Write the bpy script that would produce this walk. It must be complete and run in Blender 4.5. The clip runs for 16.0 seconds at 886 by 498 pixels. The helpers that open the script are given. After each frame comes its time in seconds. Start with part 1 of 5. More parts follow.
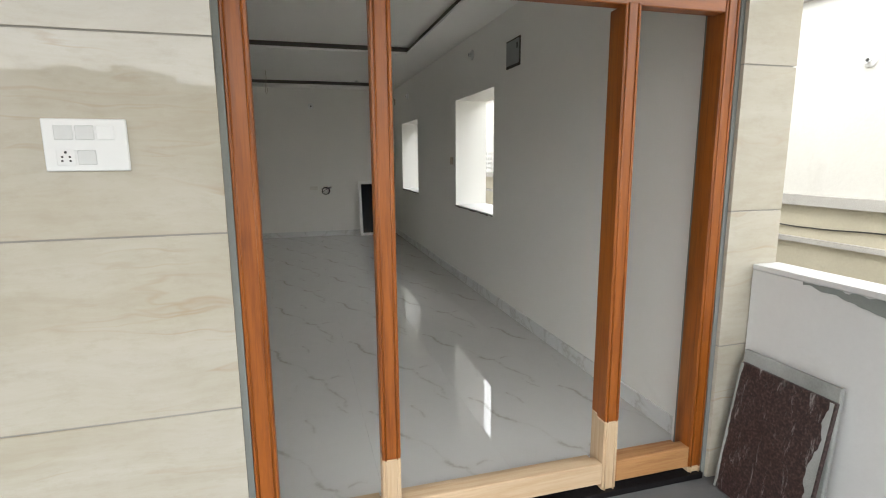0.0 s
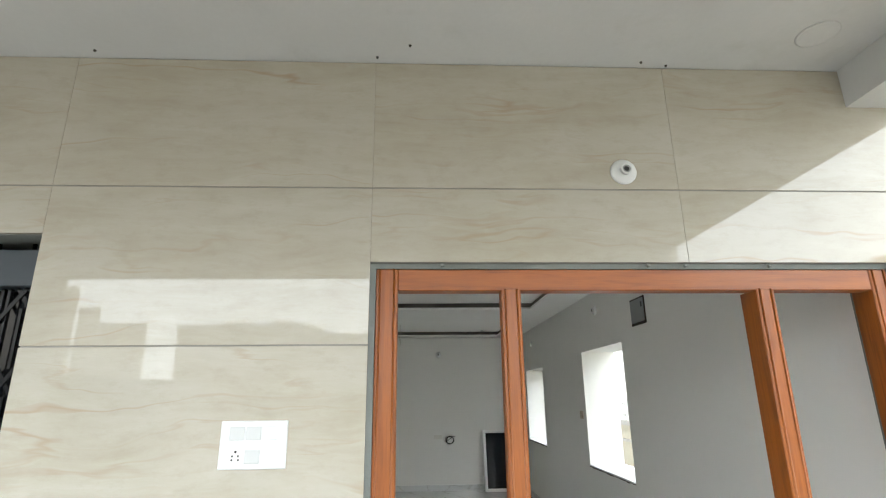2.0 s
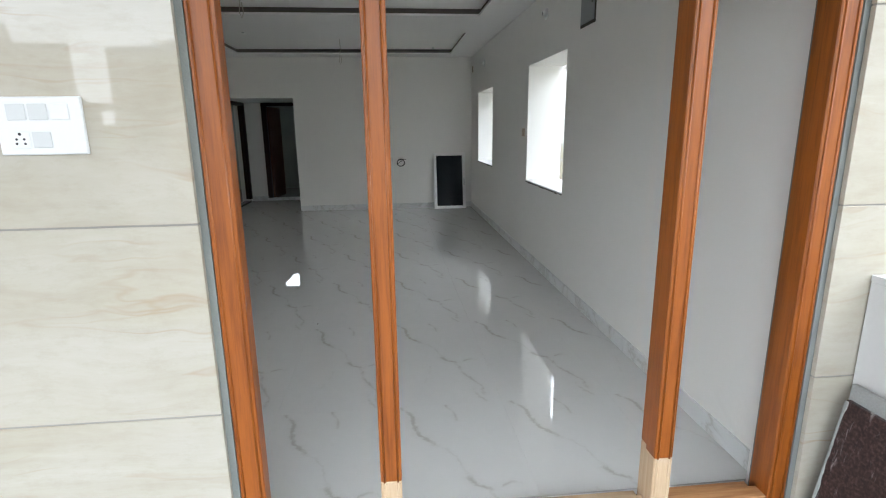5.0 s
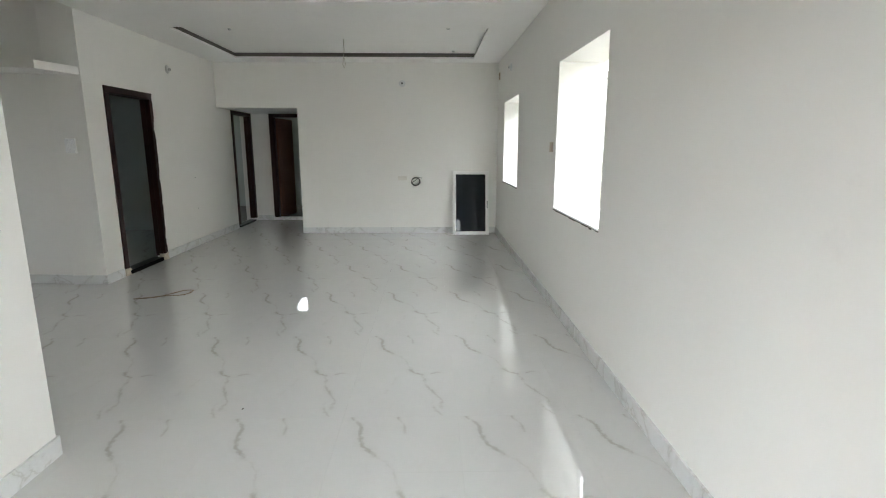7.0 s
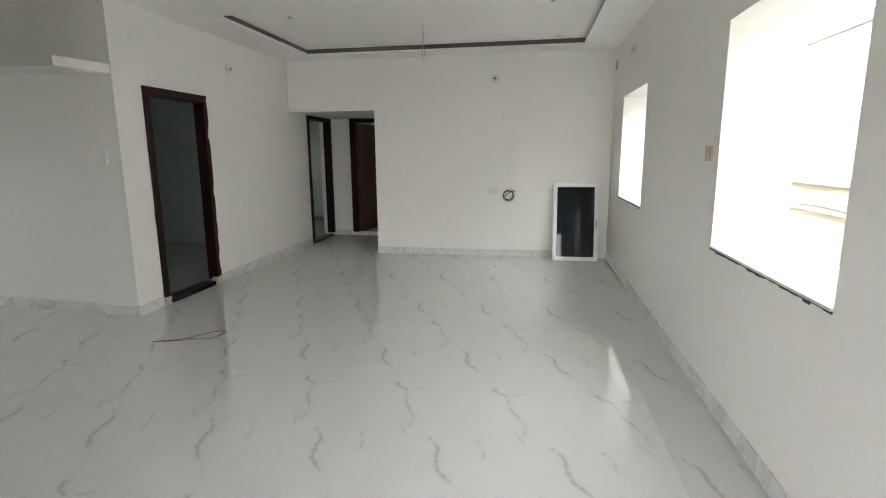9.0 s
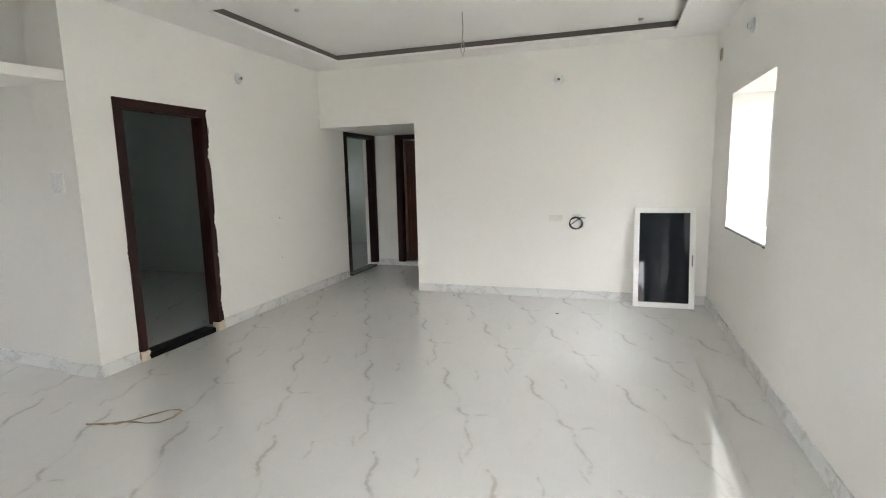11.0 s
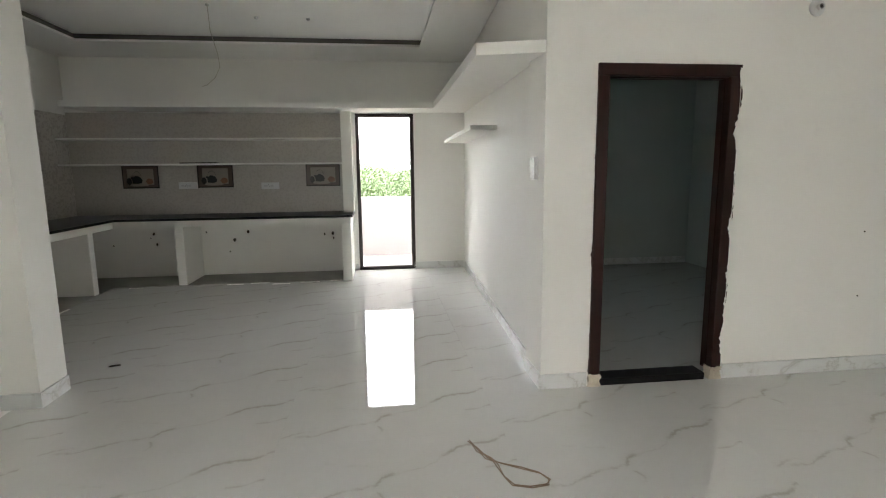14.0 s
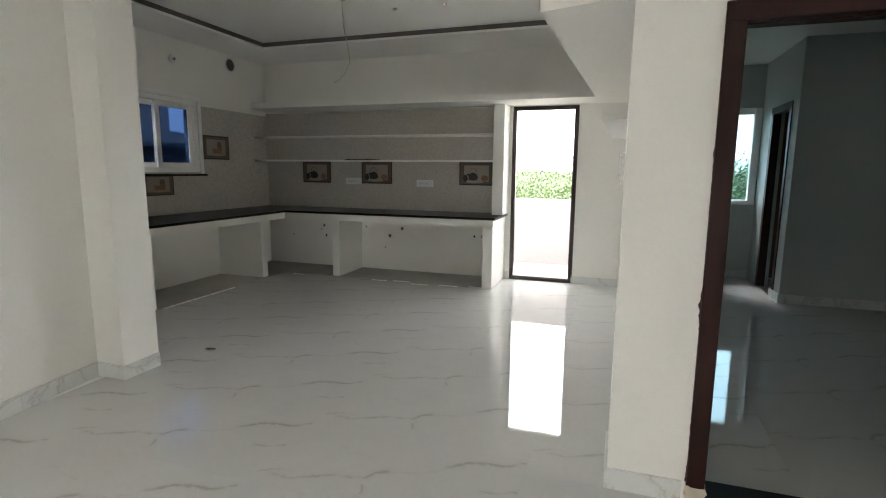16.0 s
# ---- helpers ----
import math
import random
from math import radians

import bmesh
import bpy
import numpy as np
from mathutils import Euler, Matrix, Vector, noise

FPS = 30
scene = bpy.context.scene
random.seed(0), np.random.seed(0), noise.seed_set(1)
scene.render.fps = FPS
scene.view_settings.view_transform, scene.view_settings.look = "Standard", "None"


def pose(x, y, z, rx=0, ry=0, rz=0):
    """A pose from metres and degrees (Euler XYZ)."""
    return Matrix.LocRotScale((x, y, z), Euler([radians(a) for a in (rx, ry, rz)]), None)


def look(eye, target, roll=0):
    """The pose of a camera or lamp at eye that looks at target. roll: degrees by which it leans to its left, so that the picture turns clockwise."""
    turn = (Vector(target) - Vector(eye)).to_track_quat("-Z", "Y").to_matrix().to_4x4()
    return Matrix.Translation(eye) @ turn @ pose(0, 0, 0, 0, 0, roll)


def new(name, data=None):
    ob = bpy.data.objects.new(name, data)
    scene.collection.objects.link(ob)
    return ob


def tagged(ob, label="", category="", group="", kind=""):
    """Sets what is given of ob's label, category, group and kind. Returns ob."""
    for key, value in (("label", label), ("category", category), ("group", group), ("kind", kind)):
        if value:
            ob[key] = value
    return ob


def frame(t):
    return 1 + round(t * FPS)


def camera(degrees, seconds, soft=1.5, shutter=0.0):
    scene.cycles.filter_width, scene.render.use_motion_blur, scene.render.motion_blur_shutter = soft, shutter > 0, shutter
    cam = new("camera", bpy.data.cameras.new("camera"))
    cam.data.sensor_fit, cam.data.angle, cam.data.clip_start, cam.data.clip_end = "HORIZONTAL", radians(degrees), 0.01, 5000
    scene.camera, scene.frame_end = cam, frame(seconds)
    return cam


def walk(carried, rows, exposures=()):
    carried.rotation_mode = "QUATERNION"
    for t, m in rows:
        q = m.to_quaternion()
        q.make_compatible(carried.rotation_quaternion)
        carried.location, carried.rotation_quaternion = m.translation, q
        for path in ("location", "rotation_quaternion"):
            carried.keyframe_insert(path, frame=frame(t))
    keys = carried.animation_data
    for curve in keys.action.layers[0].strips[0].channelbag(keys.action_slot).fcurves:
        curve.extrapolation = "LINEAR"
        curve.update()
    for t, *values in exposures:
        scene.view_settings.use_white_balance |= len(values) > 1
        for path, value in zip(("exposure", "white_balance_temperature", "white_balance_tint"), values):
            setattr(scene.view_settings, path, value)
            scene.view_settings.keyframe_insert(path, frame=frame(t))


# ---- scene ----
cam = camera(81.5, 16.0, 1.1)
PATH = [
    (0, (-1.913, -0.352, 1.5), (-1.38, 1.544, 1.152), -0.4),
    (0.5, (-1.927, -0.369, 1.565), (-1.529, 1.588, 1.452), -0.1),
    (1, (-1.944, -0.381, 1.619), (-1.658, 1.591, 1.786), 0.6),
    (1.5, (-1.954, -0.398, 1.656), (-1.768, 1.554, 2.047), 0.2),
    (2, (-1.958, -0.417, 1.704), (-1.868, 1.504, 2.252), -0.6),
    (2.5, (-1.969, -0.435, 1.698), (-2.005, 1.498, 2.209), -0.6),
    (3, (-1.96, -0.44, 1.663), (-2.059, 1.538, 1.947), -1.0),
    (3.5, (-1.946, -0.435, 1.621), (-1.954, 1.565, 1.601), -1.5),
    (4, (-1.871, -0.402, 1.59), (-1.752, 1.579, 1.338), -1.5),
    (4.2, (-1.813, -0.362, 1.576), (-1.651, 1.606, 1.257), -1.8),
    (6.3, (-1.192, 0.667, 1.495), (-0.996, 2.593, 0.994), -0.3),
    (6.5, (-1.147, 0.8, 1.495), (-1.001, 2.733, 1.001), -0.3),
    (7, (-1.121, 1.177, 1.473), (-1.075, 3.138, 1.081), 0.0),
    (7.5, (-1.144, 1.446, 1.478), (-1.183, 3.41, 1.1), -0.1),
    (8, (-1.104, 1.849, 1.468), (-1.274, 3.807, 1.096), -0.3),
    (10.5, (-1.035, 3.59, 1.495), (-1.541, 5.495, 1.155), -1.1),
    (11, (-0.999, 3.95, 1.484), (-1.617, 5.829, 1.192), -1.3),
    (11.5, (-0.976, 4.304, 1.514), (-1.723, 6.137, 1.226), -0.8),
    (12, (-1.063, 4.658, 1.508), (-2.014, 6.39, 1.204), -0.3),
    (12.5, (-1.147, 4.929, 1.479), (-2.554, 6.321, 1.192), -0.5),
    (13, (-1.22, 5.14, 1.472), (-3.024, 5.952, 1.181), 0.5),
    (13.5, (-1.315, 5.374, 1.471), (-3.237, 5.832, 1.163), 0.5),
    (14, (-1.45, 5.639, 1.466), (-3.412, 5.879, 1.165), -0.6),
    (14.5, (-1.585, 5.934, 1.461), (-3.562, 5.887, 1.16), -0.4),
    (15, (-1.768, 6.16, 1.441), (-3.729, 5.913, 1.137), -0.2),
    (15.5, (-2.029, 6.387, 1.455), (-3.967, 5.975, 1.177), -0.1),
    (16, (-2.29, 6.648, 1.465), (-4.166, 6.024, 1.162), 0.5),
]
EXPOSURES = [(0.0, 0.48, 6450, 9), (1.0, 0.54, 6350, 9), (1.7, 0.95, 6150, 6), (3.0, 1.06, 5950, 7), (4.2, 0.72, 5850, 9), (6.3, 1.52, 5980, 7), (7.0, 1.84, 6080, 8), (8.0, 1.86, 6180, 9), (10.5, 2.38, 6230, 12), (12.0, 2.64, 6270, 12), (13.5, 2.31, 6360, 11), (16.0, 2.34, 6350, 11)]
U = 0.957                      # metres for one unit of the plan below


def at_scale(p):
    return tuple(U * c for c in p)


walk(cam, [(t, look(at_scale(eye), at_scale(target), roll)) for t, eye, target, roll in PATH], EXPOSURES)

# ---- light ----
scene.cycles.max_bounces, scene.cycles.diffuse_bounces, scene.cycles.glossy_bounces = 16, 12, 5
scene.cycles.caustics_reflective, scene.cycles.blur_glossy = True, 0.2
world = bpy.data.worlds.new("overcast_sky")
scene.world = world
world.use_nodes = True
wn = world.node_tree
sky = wn.nodes.new("ShaderNodeTexSky")
sky.sky_type, sky.sun_disc = "NISHITA", False
sky.sun_elevation, sky.sun_rotation = radians(58), radians(255)
sky.air_density, sky.dust_density, sky.ozone_density = 1.0, 6.0, 1.0
wash = wn.nodes.new("ShaderNodeMixRGB")          # cloud cover takes the blue out of the sky
wash.inputs[0].default_value = 0.85
wash.inputs[2].default_value = (27.0, 27.0, 26.6, 1)
wn.links.new(sky.outputs[0], wash.inputs[1])
wn.links.new(wash.outputs[0], wn.nodes["Background"].inputs[0])
wn.nodes["Background"].inputs[1].default_value = 0.15

sun = new("sun", bpy.data.lights.new("sun", "SUN"))
sun.data.energy, sun.data.angle, sun.data.color = 1.5, radians(25), (1.0, 0.96, 0.9)
sun.matrix_world = pose(0, 0, 12, 32, 0, -75)

# ---- materials ----


class Mat:
    """A small writer of node materials."""

    def __init__(self, name, color, rough=0.6, metal=0.0, spec=0.5):
        self.m = bpy.data.materials.new(name)
        self.m.use_nodes = True
        self.t = self.m.node_tree
        self.b = self.t.nodes["Principled BSDF"]
        self.b.inputs["Base Color"].default_value = (*color, 1)
        self.b.inputs["Roughness"].default_value = rough
        self.b.inputs["Metallic"].default_value = metal
        self.b.inputs["Specular IOR Level"].default_value = spec
        self.color = color
        tc = self.t.nodes.new("ShaderNodeTexCoord")
        self.obj = tc.outputs["Object"]
        self.geo = self.t.nodes.new("ShaderNodeNewGeometry").outputs["Position"]

    def link(self, a, b):
        self.t.links.new(a, b)
        return self

    def math(self, op, a, b=0.0, c=0.0, clamp=False):
        n = self.t.nodes.new("ShaderNodeMath")
        n.operation, n.use_clamp = op, clamp
        for i, v in enumerate((a, b, c)):
            if isinstance(v, (int, float)):
                n.inputs[i].default_value = v
            else:
                self.t.links.new(v, n.inputs[i])
        return n.outputs[0]

    def noise(self, scale, detail=4.0, rough=0.55, vec=None, stretch=(1, 1, 1), distort=0.0):
        mp = self.t.nodes.new("ShaderNodeMapping")
        mp.inputs["Scale"].default_value = stretch
        self.link(vec or self.geo, mp.inputs[0])
        n = self.t.nodes.new("ShaderNodeTexNoise")
        n.inputs["Scale"].default_value, n.inputs["Detail"].default_value = scale, detail
        n.inputs["Roughness"].default_value, n.inputs["Distortion"].default_value = rough, distort
        self.link(mp.outputs[0], n.inputs["Vector"])
        return n.outputs["Fac"]

    def ramp(self, fac, stops):
        r = self.t.nodes.new("ShaderNodeValToRGB")
        e = r.color_ramp.elements
        while len(e) < len(stops):
            e.new(0.5)
        for el, (p, c) in zip(e, stops):
            el.position = p
            el.color = (*c, 1) if len(c) == 3 else c
        self.link(fac, r.inputs[0])
        return r.outputs[0]

    def mix(self, fac, a, b, mode="MIX"):
        n = self.t.nodes.new("ShaderNodeMixRGB")
        n.blend_type = mode
        for i, v in enumerate((fac, a, b)):
            if isinstance(v, (int, float)):
                n.inputs[i].default_value = v
            elif isinstance(v, tuple):
                n.inputs[i].default_value = (*v, 1)
            else:
                self.link(v, n.inputs[i])
        return n.outputs[0]

    def base(self, c):
        return self.link(c, self.b.inputs["Base Color"])

    def rough(self, fac, lo, hi):
        return self.link(self.math("MULTIPLY_ADD", fac, hi - lo, lo), self.b.inputs["Roughness"])

    def bump(self, h, strength=0.2, dist=0.01):
        n = self.t.nodes.new("ShaderNodeBump")
        n.inputs["Strength"].default_value, n.inputs["Distance"].default_value = strength, dist
        self.link(h, n.inputs["Height"])
        return self.link(n.outputs[0], self.b.inputs["Normal"])

    def xyz(self, vec=None):
        n = self.t.nodes.new("ShaderNodeSeparateXYZ")
        self.link(vec or self.obj, n.inputs[0])
        return n.outputs


def dull(name, color, rough=0.7, var=0.12, scale=6.0, bump=0.15, metal=0.0, spec=0.5, stains=None):
    """A surface with soft large variation, fine grain, and if asked stains."""
    m = Mat(name, color, rough, metal, spec)
    big, fine = m.noise(scale * 0.25, 5), m.noise(scale * 12, 3)
    dark = tuple(c * (1 - var) for c in color)
    light = tuple(min(1, c * (1 + var * 0.5)) for c in color)
    c = m.ramp(big, [(0.3, dark), (0.7, light)])
    c = m.mix(0.25, c, m.ramp(fine, [(0.25, dark), (0.75, light)]))
    if stains:
        c = m.mix(m.ramp(m.noise(scale * 0.7, 6, 0.65, distort=0.4), [(0.6, (0, 0, 0)), (0.78, (0.55,) * 3)]), c, stains)
    m.base(c).rough(fine, max(0.02, rough - 0.08), min(1, rough + 0.08))
    if bump:
        m.bump(fine, bump, 0.004)
    return m.m


def painted_wall(name, color, rough=0.62):
    """Plastered wall under white paint: putty waves, roller grain and faint handling marks."""
    m = Mat(name, color, rough)
    wave, cloud, grain = m.noise(1.3, 3), m.noise(0.7, 5), m.noise(240, 2)
    c = m.ramp(cloud, [(0.3, tuple(k * 0.965 for k in color)), (0.7, color)])
    marks = m.ramp(m.noise(2.6, 7, 0.7, distort=0.6), [(0.62, (0, 0, 0)), (0.80, (0.5,) * 3)])
    c = m.mix(marks, c, tuple(k * 0.86 for k in color))
    m.base(c).rough(grain, rough - 0.06, rough + 0.06)
    m.bump(m.math("ADD", m.math("MULTIPLY", wave, 2.0), m.math("MULTIPLY", grain, 0.02)), 0.12, 0.02)
    return m.m


def vein_print(name, base_color, vein_color, rough):
    """A porcelain tile with a printed vein: the same print on each tile, in the tile's own coordinates."""
    m = Mat(name, base_color, rough)
    x, y, z = m.xyz()
    x, y = m.math("DIVIDE", x, U), m.math("DIVIDE", y, U)
    wob = m.math("MULTIPLY", m.math("SUBTRACT", m.noise(11, 4, 0.6, m.obj), 0.5), 0.055)
    fine = m.math("MULTIPLY", m.math("SUBTRACT", m.noise(60, 3, 0.6, m.obj), 0.5), 0.018)
    xs = m.math("ADD", x, m.math("ADD", wob, fine))
    ys = m.math("ADD", y, m.math("ADD", wob, fine))
    patch = m.noise(8, 4, 0.55, m.obj)
    total = None
    for width, power, line in VEINS:
        near = None
        for (x0, y0), (x1, y1) in zip(line, line[1:]):
            dx, dy = x1 - x0, y1 - y0
            span = dx * dx + dy * dy
            px, py = m.math("SUBTRACT", xs, x0), m.math("SUBTRACT", ys, y0)
            along = m.math("MULTIPLY_ADD", px, dx / span, m.math("MULTIPLY", py, dy / span), clamp=True)
            ex, ey = m.math("MULTIPLY_ADD", along, -dx, px), m.math("MULTIPLY_ADD", along, -dy, py)
            d2 = m.math("MULTIPLY_ADD", ex, ex, m.math("MULTIPLY", ey, ey))
            near = d2 if near is None else m.math("MINIMUM", near, d2)
        d = m.math("SQRT", near)
        core = m.math("SUBTRACT", 1.0, m.math("DIVIDE", d, width), clamp=True)
        halo = m.math("SUBTRACT", 1.0, m.math("DIVIDE", d, width * 3.2), clamp=True)
        s = m.math("MULTIPLY", m.math("MULTIPLY_ADD", halo, 0.24, core), power)
        total = s if total is None else m.math("MAXIMUM", total, s)
    total = m.math("MULTIPLY", total, m.math("MULTIPLY_ADD", patch, 4.2, -1.5, clamp=True), clamp=True)
    cloud = m.noise(2.2, 5, 0.6, m.obj)
    c = m.ramp(cloud, [(0.3, tuple(k * 0.95 for k in base_color)), (0.72, base_color)])
    c = m.mix(m.math("MULTIPLY", total, 0.36), c, vein_color)
    m.b.inputs["IOR"].default_value = 1.75
    dust = m.noise(1.1, 6, 0.65)
    m.base(c).rough(dust, max(0.008, rough - 0.02), rough + 0.02)
    m.bump(m.noise(2.2, 2), 0.004, 0.02)
    return m.m


#          half width, strength, run across the tile
VEINS = [
    (0.016, 1.0, [(-0.262, 0.622), (-0.212, 0.55), (-0.200, 0.44), (-0.182, 0.362), (-0.10, 0.262)]),
    (0.010, 0.45, [(-0.10, 0.262), (-0.008, 0.15), (0.022, 0.013)]),
    (0.017, 1.0, [(0.022, 0.013), (0.066, -0.07), (0.118, -0.092)]),
    (0.011, 0.7, [(0.173, -0.075), (0.215, -0.060), (0.256, -0.062)]),
    (0.014, 0.75, [(0.11, -0.10), (0.148, -0.268), (0.224, -0.421), (0.228, -0.534)]),
    (0.016, 0.9, [(0.175, -0.479), (0.198, -0.561), (0.232, -0.612)]),
    (0.012, 0.75, [(-0.01, 0.62), (0.015, 0.547), (0.035, 0.46)]),
    (0.011, 0.4, [(-0.06, -0.137), (-0.076, -0.24), (-0.108, -0.349)]),
]

WALL = painted_wall("white_wall_paint", (0.84, 0.833, 0.802))
# wall paint darkened, so the far rooms' dimness sits in the colour
WALL_DIM = painted_wall("dimmed_wall_paint", (0.49, 0.53, 0.51))
CEIL = painted_wall("white_ceiling_paint", (0.87, 0.867, 0.85), 0.7)
FLOOR_TILE = vein_print("veined_floor_porcelain", (0.63, 0.628, 0.61), (0.17, 0.125, 0.06), 0.02)
GROUT = dull("pale_tile_grout", (0.70, 0.70, 0.68), 0.5)
CEMENT = dull("grey_cement", (0.20, 0.215, 0.205), 0.85, 0.2, 9, 0.4)
UNDER = dull("bare_screed", (0.36, 0.35, 0.32), 0.75, 0.2, 7, 0.3, stains=(0.5, 0.5, 0.48))
GREY_GROUT = dull("grey_facade_grout", (0.27, 0.26, 0.24), 0.85, 0.15, 12, 0.2)
# dark colour stands for the shadow inside the cove slots
SLOT = dull("shadowed_cove_edge", (0.13, 0.12, 0.11), 0.9, 0.2)
GRANITE = dull("black_granite", (0.012, 0.011, 0.012), 0.3, 0.4, 30, 0.0, spec=0.12)


def wood(name, color, dark, rough, along="z"):
    m = Mat(name, color, rough)
    st = {"z": (14, 14, 0.9), "x": (0.9, 14, 14), "y": (14, 0.9, 14)}[along]
    grain = m.noise(3.0, 7, 0.62, None, st, 0.5)
    fine = m.noise(18.0, 4, 0.6, None, st)
    tone = m.noise(1.4, 3)
    c = m.ramp(grain, [(0.28, dark), (0.55, color), (0.8, tuple(min(1, k * 1.18) for k in color))])
    c = m.mix(0.3, c, m.ramp(fine, [(0.3, dark), (0.7, color)]))
    c = m.mix(m.ramp(tone, [(0.35, (0, 0, 0)), (0.75, (0.35,) * 3)]), c, tuple(k * 0.7 for k in color))
    m.base(c).rough(fine, rough - 0.08, rough + 0.12)
    m.bump(fine, 0.12, 0.003)
    return m.m


TEAK = wood("polished_teak", (0.335, 0.096, 0.011), (0.145, 0.034, 0.005), 0.36)
TEAK_H = wood("polished_teak_across", (0.335, 0.096, 0.011), (0.145, 0.034, 0.005), 0.36, "x")
WORN_TEAK_H = wood("worn_teak_across", (0.45, 0.24, 0.10), (0.26, 0.10, 0.03), 0.5, "x")
RAW_WOOD = wood("bare_teak", (0.58, 0.44, 0.29), (0.46, 0.30, 0.17), 0.6)
RAW_WOOD_H = wood("bare_teak_across", (0.58, 0.44, 0.29), (0.46, 0.30, 0.17), 0.6, "x")
MAHOGANY = wood("dark_red_wood_paint", (0.030, 0.007, 0.005), (0.012, 0.004, 0.004), 0.42)
MAHOGANY.node_tree.nodes["Principled BSDF"].inputs["Specular IOR Level"].default_value = 0.25
BROWN_DOOR = wood("brown_door_veneer", (0.17, 0.07, 0.04), (0.09, 0.035, 0.02), 0.4)
BROWN_FRAME = dull("brown_metal_frame", (0.045, 0.032, 0.030), 0.45, 0.2, 20)


def travertine(name):
    """Polished beige porcelain with faint wavy horizontal bands, shifted from tile to tile."""
    m = Mat(name, (0.491, 0.455, 0.388), 0.1)
    shift = m.t.nodes.new("ShaderNodeVectorMath")
    shift.operation = "MULTIPLY_ADD"
    m.link(m.t.nodes.new("ShaderNodeObjectInfo").outputs["Random"], shift.inputs[0])
    shift.inputs[1].default_value = (31.0, 0.0, 17.0)
    m.link(m.obj, shift.inputs[2])
    own = shift.outputs[0]
    x, y, z = m.xyz(own)
    warp = m.noise(2.0, 3, 0.5, own, (0.7, 1, 1.4))
    comb = m.t.nodes.new("ShaderNodeCombineXYZ")
    m.link(m.math("MULTIPLY", x, 0.45), comb.inputs[0])
    m.link(y, comb.inputs[1])
    m.link(m.math("MULTIPLY_ADD", warp, 0.22, z), comb.inputs[2])
    wave = comb.outputs[0]
    bands = m.noise(4.0, 4, 0.55, wave, (0.4, 1, 1.3))
    fine = m.noise(24, 6, 0.68, wave, (0.3, 1, 1.1))
    c = m.ramp(bands, [(0.32, (0.373, 0.337, 0.259)), (0.5, (0.425, 0.396, 0.323)), (0.66, (0.465, 0.444, 0.379))])
    c = m.mix(0.34, c, m.ramp(fine, [(0.30, (0.351, 0.311, 0.241)), (0.70, (0.483, 0.464, 0.410))]))
    cloud = m.noise(2.6, 6, 0.65, own, (0.7, 1, 1.2))
    c = m.mix(m.ramp(cloud, [(0.42, (0, 0, 0)), (0.70, (0.7,) * 3)]), c, (0.474, 0.451, 0.397))
    speck = m.noise(16, 7, 0.72, own, (0.55, 1, 1.2))
    c = m.mix(m.ramp(speck, [(0.50, (0, 0, 0)), (0.72, (0.5,) * 3)]), c, (0.361, 0.325, 0.251))
    for scale, half, lo, tone in ((1.5, 0.0040, 0.50, (0.351, 0.258, 0.160)), (2.3, 0.0045, 0.54, (0.377, 0.315, 0.225))):
        ridge = m.math("ABSOLUTE", m.math("SUBTRACT", m.noise(scale, 5, 0.5, wave, (0.5, 1, 1.9)), 0.5))
        line = m.math("MULTIPLY", m.math("SUBTRACT", 1.0, m.math("DIVIDE", ridge, half * 2.2), clamp=True),
                      m.ramp(m.noise(scale * 1.3, 3, 0.6, own, (0.7, 1, 1.4)), [(lo - 0.06, (0, 0, 0)), (lo + 0.12, (0.6,) * 3)]))
        c = m.mix(line, c, tone)
    m.base(c).rough(m.noise(1.7, 5), 0.004, 0.02)
    return m.m


TRAVERTINE = travertine("beige_travertine_tile")

# ---- builders ----


def box(bm, x0, x1, y0, y1, z0, z1, bevel=0.0):
    vs = [bm.verts.new((x, y, z)) for z in (z0, z1) for x, y in ((x0, y0), (x1, y0), (x1, y1), (x0, y1))]
    fs = [bm.faces.new([vs[i] for i in f]) for f in ((3, 2, 1, 0), (4, 5, 6, 7), (0, 1, 5, 4), (1, 2, 6, 5), (2, 3, 7, 6), (3, 0, 4, 7))]
    if bevel:
        es = {e for f in fs for e in f.edges}
        bmesh.ops.bevel(bm, geom=list(es), offset=bevel, segments=1, affect="EDGES")
    return fs


def prism(bm, points, z0, z1):
    """An upright prism on a closed outline, given counter-clockwise."""
    lo = [bm.verts.new((x, y, z0)) for x, y in points]
    hi = [bm.verts.new((x, y, z1)) for x, y in points]
    bm.faces.new(lo[::-1])
    bm.faces.new(hi)
    n = len(points)
    for i in range(n):
        bm.faces.new((lo[i], lo[(i + 1) % n], hi[(i + 1) % n], hi[i]))


def tube(bm, points, r, sides=8, cap=True):
    """A round rod along a run of points."""
    pts = [Vector(p) for p in points]
    rings = []
    for i, p in enumerate(pts):
        d = (pts[min(i + 1, len(pts) - 1)] - pts[max(i - 1, 0)]).normalized()
        a = d.orthogonal().normalized() if i == 0 else (a - d * a.dot(d)).normalized()
        b = d.cross(a)
        rr = r[i] if isinstance(r, (list, tuple)) else r
        rings.append([bm.verts.new(p + (a * math.cos(k * math.tau / sides) + b * math.sin(k * math.tau / sides)) * rr) for k in range(sides)])
    for p, q in zip(rings, rings[1:]):
        for k in range(sides):
            f = bm.faces.new((p[k], p[(k + 1) % sides], q[(k + 1) % sides], q[k]))
            f.smooth = True
    if cap:
        bm.faces.new(rings[0][::-1])
        bm.faces.new(rings[-1])


